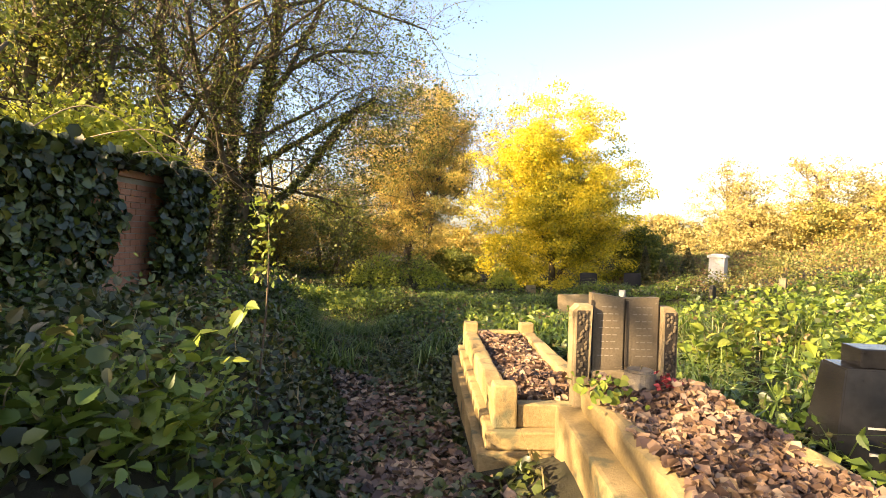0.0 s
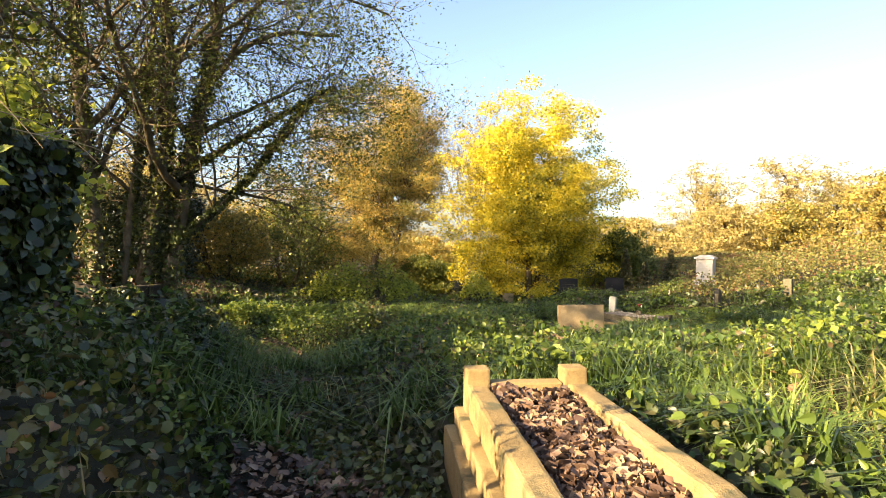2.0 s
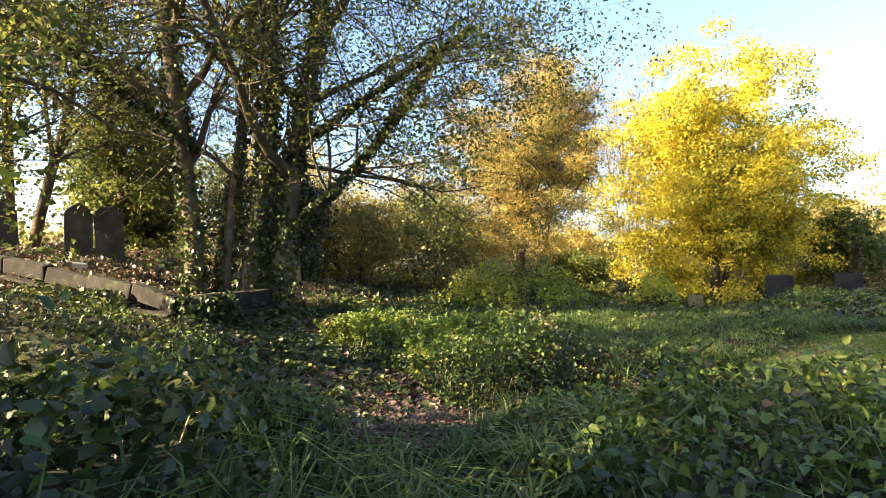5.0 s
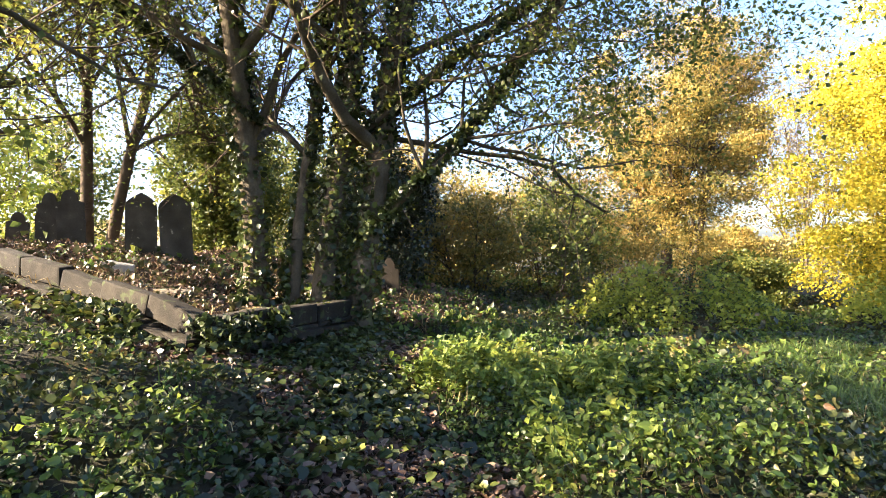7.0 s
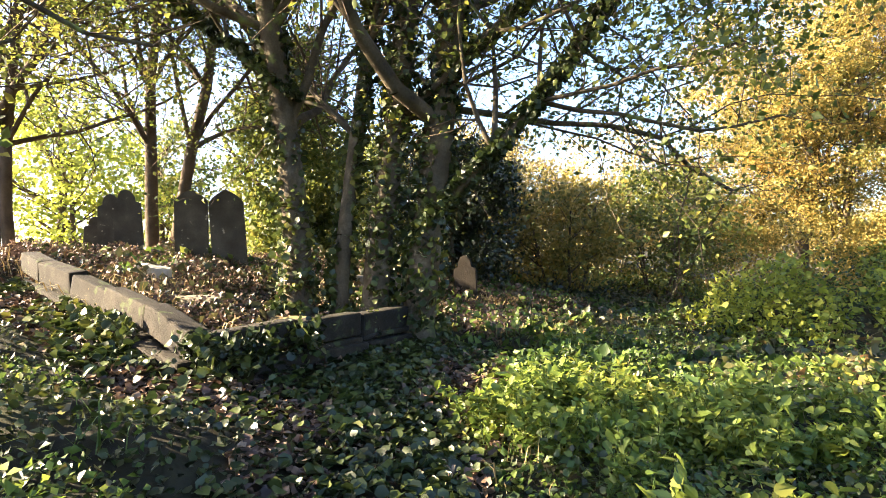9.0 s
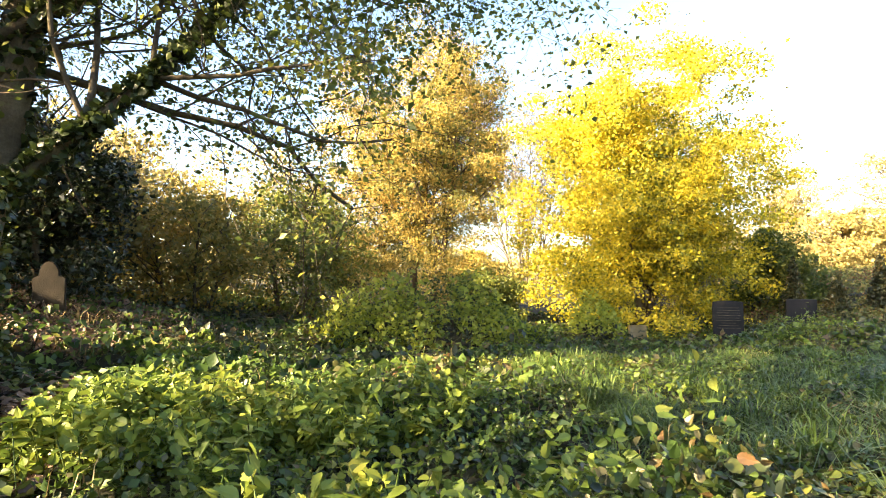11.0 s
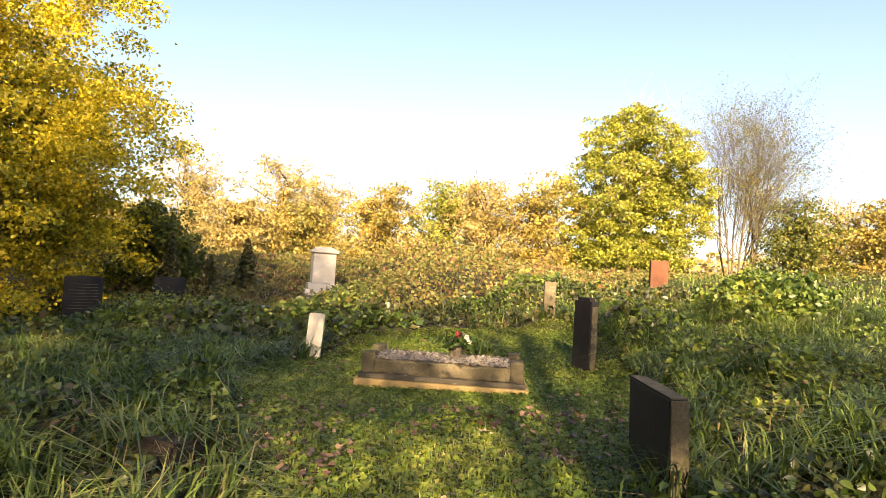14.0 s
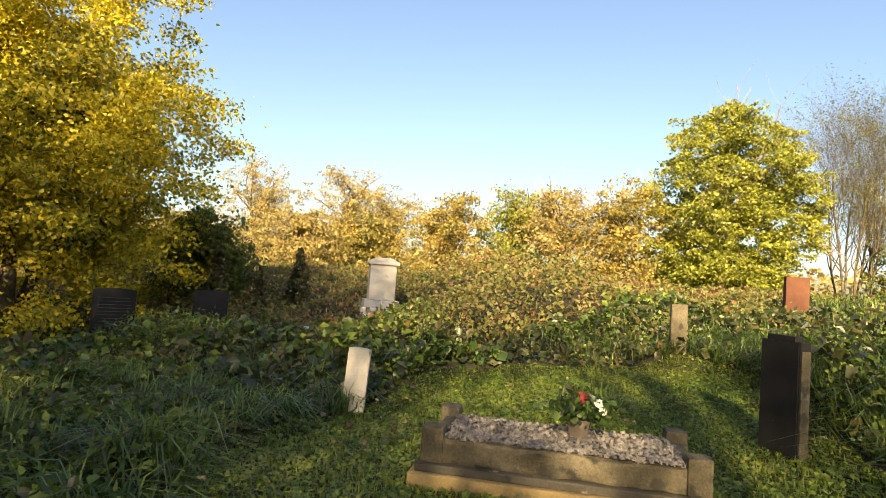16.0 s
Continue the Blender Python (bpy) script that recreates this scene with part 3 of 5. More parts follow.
def grow(segs, tips, p, d, length, r, level, depth, r_, spread, droop):
    n = max(3, min(7, int(length / 0.5)))
    for i in range(n):
        d = unit(d + r_.normal(size=3) * (0.06 if level == 0 else 0.17) + np.array((0, 0, droop if level else 0.03)))
        q = p + d * length / n
        rr = r * (1 - 0.6 / n) if level == 0 else r * (1 - 0.75 / n)
        segs[min(level, 2)].append((*p, *q, r, rr))
        p, r = q, rr
        if level < depth and (i + 1) / n > (0.28 if level == 0 else 0.15):
            kids = 2 + (r_.random() < 0.4) if level == 0 else 1 + (r_.random() < 0.6)
            for _ in range(kids):
                side = unit(np.cross(d, r_.normal(size=3)))
                a = r_.uniform(0.5, 1.1) * spread
                grow(segs, tips, p, unit(d * math.cos(a) + side * math.sin(a)), length * r_.uniform(0.38, 0.62), max(0.004, r * r_.uniform(0.35, 0.6)), level + 1, depth, r_, spread, droop)
        if level >= depth - 1:
            tips.append(p)


def make_tree(name, label, base, stems, crown, leaf, seed, depth=3, spread=1.0, droop=0.03, bark=None, twig=None, category="tree", up=0.3, ivy=0):
    """stems: rows of offset x, y, lean x, y, height, radius and, for a low limb, its height on the trunk. crown: leaves in all, size, clump radius,
    and an egg: centre height, radius, half height, clumps, or None. ivy: leaves that climb the trunks."""
    bark, twig = bark or BARK, twig or TWIG
    r_ = np.random.default_rng(seed)
    root = tagged(new(name), label, category)
    x, y = base
    root.location = (x, y, gz(x, y))
    segs, tips = [[], [], []], []
    for ox, oy, lx, ly, h, r, *up_at in stems:
        p = np.array((ox, oy, gz(x + ox, y + oy) - gz(x, y) - 0.15 + (up_at[0] if up_at else 0)))
        mine = [[], segs[1], segs[2]]
        grow(mine, tips, p, unit(np.array((lx, ly, 1.0))), h, r, 0, depth, r_, spread, droop)
        if not up_at:
            mine[0].append((*(p - (0, 0, 0.1)), *(p + (0, 0, 0.5)), r * 1.6, r * 0.98))
        ob = part_mesh("stem" if up_at or len(stems) > 1 else "trunk", tubes("stem", mine[0], bark, 9 if r > 0.07 else 6), root)
        if r < 0.07:
            tagged(ob, kind="stuff")
        segs[0] += mine[0]
    if segs[1]:
        tagged(part_mesh("branching", tubes("branching", segs[1], bark, 6), root), kind="stuff")
    if segs[2]:
        tagged(part_mesh("brushwood", tubes("brushwood", segs[2], twig, 3), root), kind="stuff")
    n, size, clump, egg = crown
    if n:
        tips = np.array(tips)
        if egg:
            h, rad, half, k = egg
            c = unit(r_.normal(size=(k, 3))) * (r_.random((k, 1)) ** 0.40)
            bump = 1 + 0.15 * wave(np.arctan2(c[:, 1], c[:, 0]) * 2.2, c[:, 2] * 3.2, seed, 1.0)
            taper = np.where(c[:, 2] > 0, 1.0 - 0.08 * c[:, 2], 1.0 - 0.10 * c[:, 2])
            c = np.stack([c[:, 0] * rad * bump * taper, c[:, 1] * rad * bump * taper, h + c[:, 2] * half * (0.9 + 0.1 * bump)], 1)
            low = r_.random((k // 5, 2))
            ang = low[:, 0] * 2 * np.pi
            rr = rad * (0.25 + 0.55 * r_.random(k // 5))
            c = np.concatenate([c, np.stack([rr * np.cos(ang), rr * np.sin(ang), 0.3 + low[:, 1] * (h - half * 0.45)], 1)])
            inside = (np.hypot(tips[:, 0], tips[:, 1]) / rad) ** 2 + ((tips[:, 2] - h) / half) ** 2 < 1.15
            tips = np.concatenate([c, tips[inside & (r_.random(len(tips)) < 0.3)]])
        tips = tips[tips[:, 2] > 0.1]
        pick = tips[r_.integers(0, len(tips), n)]
        out = unit(r_.normal(size=(n, 3)) + (0, 0, 0.25))
        at = pick + out * r_.random((n, 1)) ** 0.38 * np.array((clump, clump, clump * 0.55)) * (1.75 if egg else 1.15)
        if egg:
            stray = r_.random(n) < 0.10
            at[stray] += r_.normal(size=(int(stray.sum()), 3)) * clump * 0.8
        tagged(part_mesh("crown", leaves("crown", at, size, leaf, up), root), kind="stuff")
    if ivy:
        sg = np.array([q for q in segs[0] if q[2] < 6.5])
        k, t = r_.integers(0, len(sg), ivy), r_.random((ivy, 1))
        a = r_.uniform(0, 2 * np.pi, ivy)
        at = sg[k, :3] * (1 - t) + sg[k, 3:6] * t
        out = np.stack([np.cos(a), np.sin(a), 0 * a], 1)
        at = at + out * (sg[k, 6] + r_.random(ivy) ** 2 * 0.14)[:, None]
        keep = wave(at[:, 2] * 1.3 + k, a, seed, 1.0) > -0.25
        tagged(part_mesh("climbing_ivy", leaves("climbing_ivy", at[keep], 0.085, IVY, 0.2, LOBED, LOBED_F), root, "dark ivy climbing the trunks"), kind="stuff")
    return root


make_tree("maple_tree", "broad golden yellow maple with leaves to the ground", (6.7, 36.9), [(0, 0, 0.02, 0, 7.0, 0.26), (0.3, 0.2, 0.15, 0.1, 6.0, 0.18)],
          (165000, 0.115, 0.46, (6.6, 5.9, 6.7, 280)), YELLOW, 11, depth=2)
make_tree("bronze_tree", "tall bronze-leaved tree with ivy in its crown", (-3.0, 41.0), [(0, 0, 0, 0, 10, 0.32), (0.7, 0, 0.12, 0, 8.5, 0.2)],
          (150000, 0.098, 0.42, (7.9, 4.7, 7.8, 280)), BRONZE, 12, depth=2)
big = [(0.0, 0.0, -0.03, 0.0, 11, 0.23), (0.50, 0.33, 0.0, 0.03, 11, 0.13), (0.92, 0.62, 0.03, 0.02, 12, 0.22), (1.45, 1.0, 0.06, 0.05, 12, 0.27),
       (1.5, 0.9, 0.85, 0.25, 6.5, 0.10, 1.6), (1.5, 0.9, 1.5, 0.5, 6.0, 0.08, 3.6), (0.0, 0.1, -1.2, -0.4, 5.0, 0.08, 3.6)]
make_tree("sycamore_tree", "many-stemmed sycamore with ivy on grey trunks and few leaves", (-9.1, 18.8), big, (105000, 0.078, 0.36, None), OLIVE, 23, depth=3, spread=1.2, droop=0.0, up=0.5, ivy=30000)
make_tree("ash_tree", "thin twin-stemmed tree with dark bark and sparse leaves", (-16.3, 20.7), [(0, 0, 0.02, 0, 11, 0.17), (0.35, 0.3, 0.12, 0.05, 11, 0.16)], (9000, 0.10, 0.4, None), OLIVE, 31, spread=0.9, bark=TWIG, up=0.4)
make_tree("lime_tree", "leaning tree with dark branches, against the light", (-17.3, 17.6), [(0, 0, -0.05, 0, 10, 0.28), (-0.9, -0.4, -0.2, -0.1, 9, 0.15), (0.5, 0.3, 0.05, 0.1, 10, 0.13)], (9000, 0.10, 0.4, None), OLIVE, 32, spread=1.1, bark=TWIG, up=0.4)
make_tree("ivy_clad_tree", "tree smothered in yellow-green ivy, dense to the ground", (-16.0, 25.0), [(0, 0, 0, 0, 7, 0.25)], (22000, 0.14, 0.3, (3.6, 1.8, 3.7, 260)), OLIVE, 33, depth=2)
make_tree("holly_bush", "dark evergreen holly bush beside the trunks", (-10.7, 25.8), [(0, 0, 0, 0, 4, 0.1)], (17000, 0.12, 0.28, (1.9, 2.0, 2.1, 160)), HOLLY, 34, category="bush")
make_tree("alder_tree", "tree behind the wall with bare overhanging branches", (-7.8, 3.4), [(0, 0, 0.12, 0.06, 8, 0.20), (0.5, 0.8, 0.2, 0.2, 7, 0.13)], (7000, 0.10, 0.4, None), OLIVE, 35, spread=1.2, up=0.4)
make_tree("elder_bush", "yellow-green elder bush leaning over the wall", (-5.6, 9.0), [(0.3 * math.cos(a), 0.3 * math.sin(a), 0.4 * math.cos(a), 0.4 * math.sin(a), 3.2, 0.05) for a in (0.3, 2.4, 4.4)], (9000, 0.10, 0.3, (2.2, 1.3, 1.5, 90)), FRESH, 36, depth=2, category="bush")
make_tree("lime_tree", "tall half-bare tree beyond the wall that shades the lane", (-13.7, 5.7), [(0, 0, 0.05, 0.02, 11.0, 0.24), (0.4, 0.3, 0.15, 0.1, 9.0, 0.16)], (2600, 0.13, 0.45, (8.2, 3.4, 4.0, 22)), OLIVE, 38, depth=2)
make_tree("lime_tree", "tall half-bare tree beyond the wall that shades the first graves", (-9.4, -4.9), [(0, 0, 0.05, 0.02, 7.5, 0.22), (0.4, 0.3, 0.15, 0.1, 5.0, 0.09)], (1000, 0.13, 0.42, (5.4, 1.9, 2.4, 11)), OLIVE, 39, depth=2)
make_tree("field_maple", "green tree with thinning leaves beyond the wall end", (-9.6, 12.4), [(0, 0, 0, 0, 7.5, 0.2), (0.4, 0.3, 0.15, 0.1, 6.5, 0.14)], (15000, 0.11, 0.38, (5.2, 2.8, 3.6, 130)), OLIVE, 37, depth=2)
for k, (bx, by, h, w) in enumerate([(-12.6, 29.5, 4.6, 2.6), (-9.8, 31.5, 4.2, 2.6), (-7.4, 35.5, 5.0, 3.0), (-14.8, 34.0, 6.0, 3.5), (-10.5, 40.0, 7.0, 4.0), (-6.0, 45.0, 6.5, 3.6), (-17.0, 29.0, 5.5, 3.0)]):
    make_tree("thorn_thicket", "thicket of thin dark stems with tawny leaves", (bx, by), [(0.5 * math.cos(a), 0.5 * math.sin(a), 0.35 * math.cos(a), 0.35 * math.sin(a), h * 0.8, 0.055) for a in (0.3, 1.6, 2.9, 4.1, 5.4)],
              (11000, 0.13, 0.3, (h * 0.5, w, h * 0.52, 150)), (TAWNY, BRONZE, OLIVE, TAWNY)[k % 4], 40 + k, depth=2, category="thicket")
make_tree("undergrowth_bush", "dark green bush under the bronze tree", (0.4, 38.5), [(0, 0, 0, 0, 2.0, 0.06), (0.2, 0, 0.4, 0.2, 1.8, 0.05)], (9000, 0.13, 0.3, (1.2, 1.7, 1.4, 80)), OLIVE, 57, depth=2, category="bush")
make_tree("undergrowth_bush", "dark bush beside the maple", (12.8, 37.5), [(0, 0, 0, 0, 2.2, 0.06), (0.2, 0, 0.4, 0.2, 2, 0.05)], (12000, 0.15, 0.3, (1.6, 2.2, 1.8, 110)), OLIVE, 58, depth=2, category="bush")

# far trees: kind, x, y, height, width, leaves
FAR = [("willow_tree", "full light green willow at the far edge", 45.5, 28.1, 14.0, 5.8, 85000, WILLOW, 0.22, True),
       ("birch_tree", "bare slender birch clump with pale stems", 53.8, 21.2, 12.8, 3.6, 26000, OLIVE, 0.10, False),
       ("oak_tree", "round pale autumn tree with thinning leaves", 38.7, 61.4, 10.3, 6.2, 15000, TAWNY, 0.22, True),
       ("oak_tree", "round pale autumn tree with thinning leaves", 34.4, 71.0, 11.2, 5.8, 15000, TAWNY, 0.22, True),
       ("oak_tree", "round pale autumn tree with thinning leaves", 46.0, 63.0, 10.0, 5.8, 15000, TAWNY, 0.22, True),
       ("hawthorn_tree", "orange-brown hawthorn in the far hedge", 38.6, 47.2, 7.4, 4.2, 12500, BRONZE, 0.24, True),
       ("hawthorn_tree", "yellow-green hawthorn in the far hedge", 43.0, 44.2, 8.3, 4.0, 12500, WILLOW, 0.24, True),
       ("hawthorn_tree", "orange-brown hawthorn in the far hedge", 41.9, 38.8, 8.0, 3.8, 12500, TAWNY, 0.24, True),
       ("hawthorn_tree", "orange-brown hawthorn in the far hedge", 42.4, 34.0, 8.7, 3.2, 12500, BRONZE, 0.24, True),
       ("hawthorn_tree", "brown thicket at the far edge", 54.5, 16.8, 7.4, 4.2, 12500, OLIVE, 0.24, True),
       ("hawthorn_tree", "brown thicket at the far edge", 55.2, 11.0, 6.8, 4.2, 12500, BRONZE, 0.24, True),
       ("hawthorn_tree", "brown thicket at the far edge", 52.5, 5.0, 6.4, 4.2, 12500, TAWNY, 0.24, True),
       ("hawthorn_tree", "tawny hawthorn in the far hedge", 29.0, 55.0, 4.6, 4.5, 12500, TAWNY, 0.24, True),
       ("hawthorn_tree", "tawny hawthorn in the far hedge", 34.0, 53.0, 5.0, 4.5, 12500, BRONZE, 0.24, True),
       ("round_tree", "round grey-gold tree beyond the edge", 70.0, 14.5, 9.4, 3.6, 9000, TAWNY, 0.24, True),
       ("poplar_tree", "bare grey upright tree behind the crowns", 6.6, 63.0, 15.2, 3.4, 3250, TAWNY, 0.25, False),
       ("hawthorn_tree", "tawny hawthorn in the far hedge", 15.5, 56.0, 4.1, 4.5, 12500, TAWNY, 0.24, True),
       ("hawthorn_tree", "tawny hawthorn in the far hedge", 1.0, 54.0, 4.1, 4.5, 12500, BRONZE, 0.24, True),
       ("hawthorn_tree", "tawny hawthorn in the far hedge", 22.0, 60.0, 4.1, 4.5, 12500, TAWNY, 0.24, True),
       ("hawthorn_tree", "yellow-green tree against the light", -30.0, 24.5, 9.0, 4.5, 7500, FRESH, 0.25, True),
       ("hawthorn_tree", "yellow-green tree against the light", -33.0, 31.0, 9.0, 4.5, 7500, OLIVE, 0.25, True),
       ("hawthorn_tree", "yellow-green tree against the light", -27.0, 38.0, 9.0, 5.0, 7500, OLIVE, 0.25, True),
       ("hawthorn_tree", "yellow-green tree against the light", -19.0, 42.0, 9.0, 4.5, 7500, BRONZE, 0.25, True)]
for k, (nm, lb, fx, fy, h, w, n, mat, sz, full) in enumerate(FAR):
    if full:
        make_tree(nm, lb, (fx, fy), [(0, 0, 0, 0, h * 0.75, 0.22), (0.4, 0.2, 0.2, 0.1, h * 0.6, 0.14)], (n, sz * 0.85, 0.36, (h * 0.45, w, h * 0.55, 620 if n > 30000 else 240)), mat, 60 + k, depth=2, twig=PALE_TWIG, bark=PALE_TWIG if h > 12 else TWIG)
    else:
        make_tree(nm, lb, (fx, fy), [(0.8 * math.cos(a), 0.8 * math.sin(a), 0.16 * math.cos(a), 0.16 * math.sin(a), h * 0.8, 0.09) for a in (0, 0.8, 1.6, 2.5, 3.2, 3.9, 4.6, 5.5)], (n, sz, 0.42, None), mat, 60 + k, spread=0.6, twig=TWIG, bark=BARK)

# small dark conifers by the far graves
for k, (bx, by, h) in enumerate([(13.7, 32.8, 1.9), (12.0, 35.0, 2.3), (12.4, 33.2, 1.5)]):
    root = tagged(new("dwarf_conifer"), "small dark ragged conifer on a grave", "conifer", group="dwarf conifers")
    root.location = (bx, by, gz(bx, by))
    part_mesh("trunk", tubes("trunk", [(0, 0, -0.1, 0, 0, h * 0.9, 0.05, 0.02)], TWIG, 6), root)
    u = rng.random(2600) ** 0.6
    a = rng.uniform(0, 6.28, 2600)
    rad = (0.5 * u * (0.7 + 0.3 * np.sin(a * 3 + u * 9)) + 0.05) * rng.uniform(0.55, 1.25, 2600)
    part_mesh("crown", leaves("crown", np.stack([rad * np.cos(a), rad * np.sin(a), h * (1 - u) + 0.1], 1), 0.11, BRAMBLE, 0.2), root)

# ---- stones ----


def box(bm, x0, x1, y0, y1, z0, z1, bevel=0.008):
    m = bmesh.ops.create_cube(bm, size=1.0)
    vs = m["verts"]
    bmesh.ops.scale(bm, vec=(x1 - x0, y1 - y0, z1 - z0), verts=vs)
    bmesh.ops.translate(bm, vec=((x0 + x1) / 2, (y0 + y1) / 2, (z0 + z1) / 2), verts=vs)
    if bevel:
        es = list({e for v in vs for e in v.link_edges})
        bmesh.ops.bevel(bm, geom=es, offset=bevel, segments=2, affect="EDGES", profile=0.6)
    return bm


def one_box(*a, **k):
    return box(bmesh.new(), *a, **k)


def worn_box(x0, x1, y0, y1, z0, z1, bevel, seed, wear=0.008):
    """A stone bar whose faces wander and whose edges are chipped."""
    bm = one_box(x0, x1, y0, y1, z0, z1, bevel)
    cuts = max(2, int(max(x1 - x0, y1 - y0) / 0.09))
    long_ = [e for e in bm.edges if e.calc_length() > 0.6 * max(x1 - x0, y1 - y0)]
    bmesh.ops.subdivide_edges(bm, edges=long_, cuts=cuts, use_grid_fill=True)
    for v in bm.verts:
        q = v.co * 9 + Vector((seed * 3.1, 0, 0))
        v.co += Vector((noise.noise(q), noise.noise(q + Vector((7, 0, 0))), noise.noise(q + Vector((0, 7, 0))))) * wear
        if v.co.z > z1 - 0.03 and noise.noise(v.co * 5 + Vector((seed, 2, 0))) > 0.3:
            v.co.z -= wear * 1.4
    return bm


def slab(outline, thick, bevel=0.01):
    """An upright slab: an outline in x and z, from y = 0 back to y = thick."""
    bm = bmesh.new()
    vs = [bm.verts.new((x, 0, z)) for x, z in outline]
    f = bm.faces.new(vs)
    r = bmesh.ops.extrude_face_region(bm, geom=[f])
    bmesh.ops.translate(bm, vec=(0, thick, 0), verts=[g for g in r["geom"] if isinstance(g, bmesh.types.BMVert)])
    bmesh.ops.recalc_face_normals(bm, faces=bm.faces)
    if bevel:
        es = [e for e in bm.edges if abs(e.verts[0].co.y - e.verts[1].co.y) < 1e-6]
        bmesh.ops.bevel(bm, geom=es, offset=bevel, segments=2, affect="EDGES")
    return bm


def top_outline(w, h, kind):
    k = w / 2
    if kind == "flat":
        return [(-k, 0), (k, 0), (k, h), (-k, h)]
    pts = [(-k, 0), (k, 0)]
    if kind == "round":
        for i in range(13):
            a = math.pi * i / 12
            pts.append((k * math.cos(a), h - k * 0.6 + k * 0.6 * math.sin(a)))
    elif kind == "gothic":
        for i in range(7):
            a = i / 6
            pts.append((k * (1 - a ** 1.7), h - 0.9 * k + 0.9 * k * a))
        for i in range(5, -1, -1):
            a = i / 6
            pts.append((-k * (1 - a ** 1.7), h - 0.9 * k + 0.9 * k * a))
    elif kind == "shoulder":
        pts += [(k, h - 0.30), (k * 0.75, h - 0.27)]
        for i in range(9):
            a = math.pi * i / 8
            pts.append((k * 0.62 * math.cos(a), h - 0.26 + 0.26 * math.sin(a)))
        pts += [(-k * 0.75, h - 0.27), (-k, h - 0.30)]
    elif kind == "camber":
        for i in range(11):
            a = i / 10
            pts.append((k * (1 - 2 * a), h - 0.10 * k * 4 * (a - 0.5) ** 2))
    return pts


def headstone(name, label, x, y, turn, w, h, thick, kind, material, lean=0.0, tip=0.0, foot=None, group="", sink=0.12):
    """turn: where the face looks, degrees from -y."""
    root = tagged(new(name), label, "gravestone", group)
    root.matrix_world = pose(x, y, gz(x, y) - sink, lean, tip, turn)
    part("tablet", slab(top_outline(w, h + sink, kind), thick), material, root)
    if foot:
        part("foot", one_box(-w * 0.62, w * 0.62, -0.09, thick + 0.09, 0, foot + sink), material, root)
    return root


def carved_lines(parent, rows, w, z, step, material, face=-0.004):
    """Rows of cut lettering too worn to read, as short bars."""
    r_ = random.Random(5)
    for i in range(rows):
        k = w * r_.uniform(0.28, 0.46)
        part("inscription_line", one_box(-k, k, face, 0.004, z - i * step - 0.007, z - i * step + 0.007, 0), material, parent)


def litter_on(name, label, m, w, d, z, n, hump=0.05, size=0.058):
    """Fallen leaves heaped inside a kerb; m: pose of its corner."""
    u, v = rng.uniform(0.0, w, n), rng.uniform(0.0, d, n)
    h = z + hump * (0.5 + 0.5 * wave(u, v, 3, 3.0)) * rng.uniform(0.4, 1.2, n)
    at = np.stack([u, v, h], 1)
    ob = tagged(new(name, leaves(name, at, size, LITTER, 0.42, CURLED, LOBED_F)), label, "fallen leaves", kind="stuff")
    ob.matrix_world = m
    return ob


# kerbed grave heaped with leaves, on a stepped plinth
A0 = pose(0.27, 3.09, 0, 0, 0, 2.5)
AW, AL = 0.65, 2.40
grave = tagged(new("kerbed_grave"), "yellow sandstone kerbed grave on a stepped plinth, full of brown leaves", "grave")
grave.matrix_world = A0
part("plinth", worn_box(-0.10, AW + 0.10, -0.10, AL + 0.10, -0.25, 0.27, 0.015, 5), SANDSTONE, grave)
part("step", one_box(-0.05, AW + 0.05, -0.05, AL + 0.05, 0.27, 0.37, 0.012), SANDSTONE, grave)
for x0 in (0.0, AW - 0.11):
    part("side_rail", worn_box(x0, x0 + 0.11, 0.13, AL - 0.13, 0.37, 0.535, 0.018, x0 + 1), SANDSTONE, grave)
part("front_rail", one_box(0.13, AW - 0.13, 0.02, 0.12, 0.37, 0.50, 0.012), SANDSTONE, grave)
part("back_rail", one_box(0.13, AW - 0.13, AL - 0.12, AL - 0.02, 0.37, 0.535, 0.012), SANDSTONE, grave)
for px, py in ((0, 0), (AW - 0.12, 0), (0, AL - 0.12), (AW - 0.12, AL - 0.12)):
    bm = one_box(px - 0.005, px + 0.125, py - 0.005, py + 0.125, 0.37, 0.61, 0.012)
    part("corner_post", bm, SANDSTONE, grave)
part("soil_bed", one_box(0.1, AW - 0.1, 0.1, AL - 0.1, 0.35, 0.45, 0.0), SOIL, grave)
litter_on("leaf_heap", "brown curled fallen leaves heaped in the kerbed grave", A0 @ pose(0.11, 0.12, 0), AW - 0.22, AL - 0.24, 0.455, 3600, 0.06, 0.045)

# near grave with an open-book headstone
B0 = pose(0.68, 0.78, 0)
BW, BL = 0.66, 2.2
near = tagged(new("headstone_grave"), "sandstone kerbed grave with a carved two-panel headstone, strewn with leaves", "grave")
near.matrix_world = B0
part("plinth", one_box(-0.10, BW + 0.10, -0.10, BL + 0.015, -0.2, 0.54, 0.02), SANDSTONE, near)
for x0 in (0.0, BW - 0.10):
    part("side_rail", worn_box(x0, x0 + 0.10, 0.0, BL - 0.1, 0.54, 0.68, 0.035, x0 + 2), SANDSTONE, near)
part("front_rail", one_box(0.10, BW - 0.10, 0.0, 0.10, 0.54, 0.68, 0.035), SANDSTONE, near)
part("soil_bed", one_box(0.1, BW - 0.1, 0.1, BL - 0.1, 0.50, 0.645, 0.0), SOIL, near)
stone = part("headstone", one_box(-0.02, 0.50, BL - 0.06, BL + 0.06, 0.54, 0.74, 0.012), WING, near)
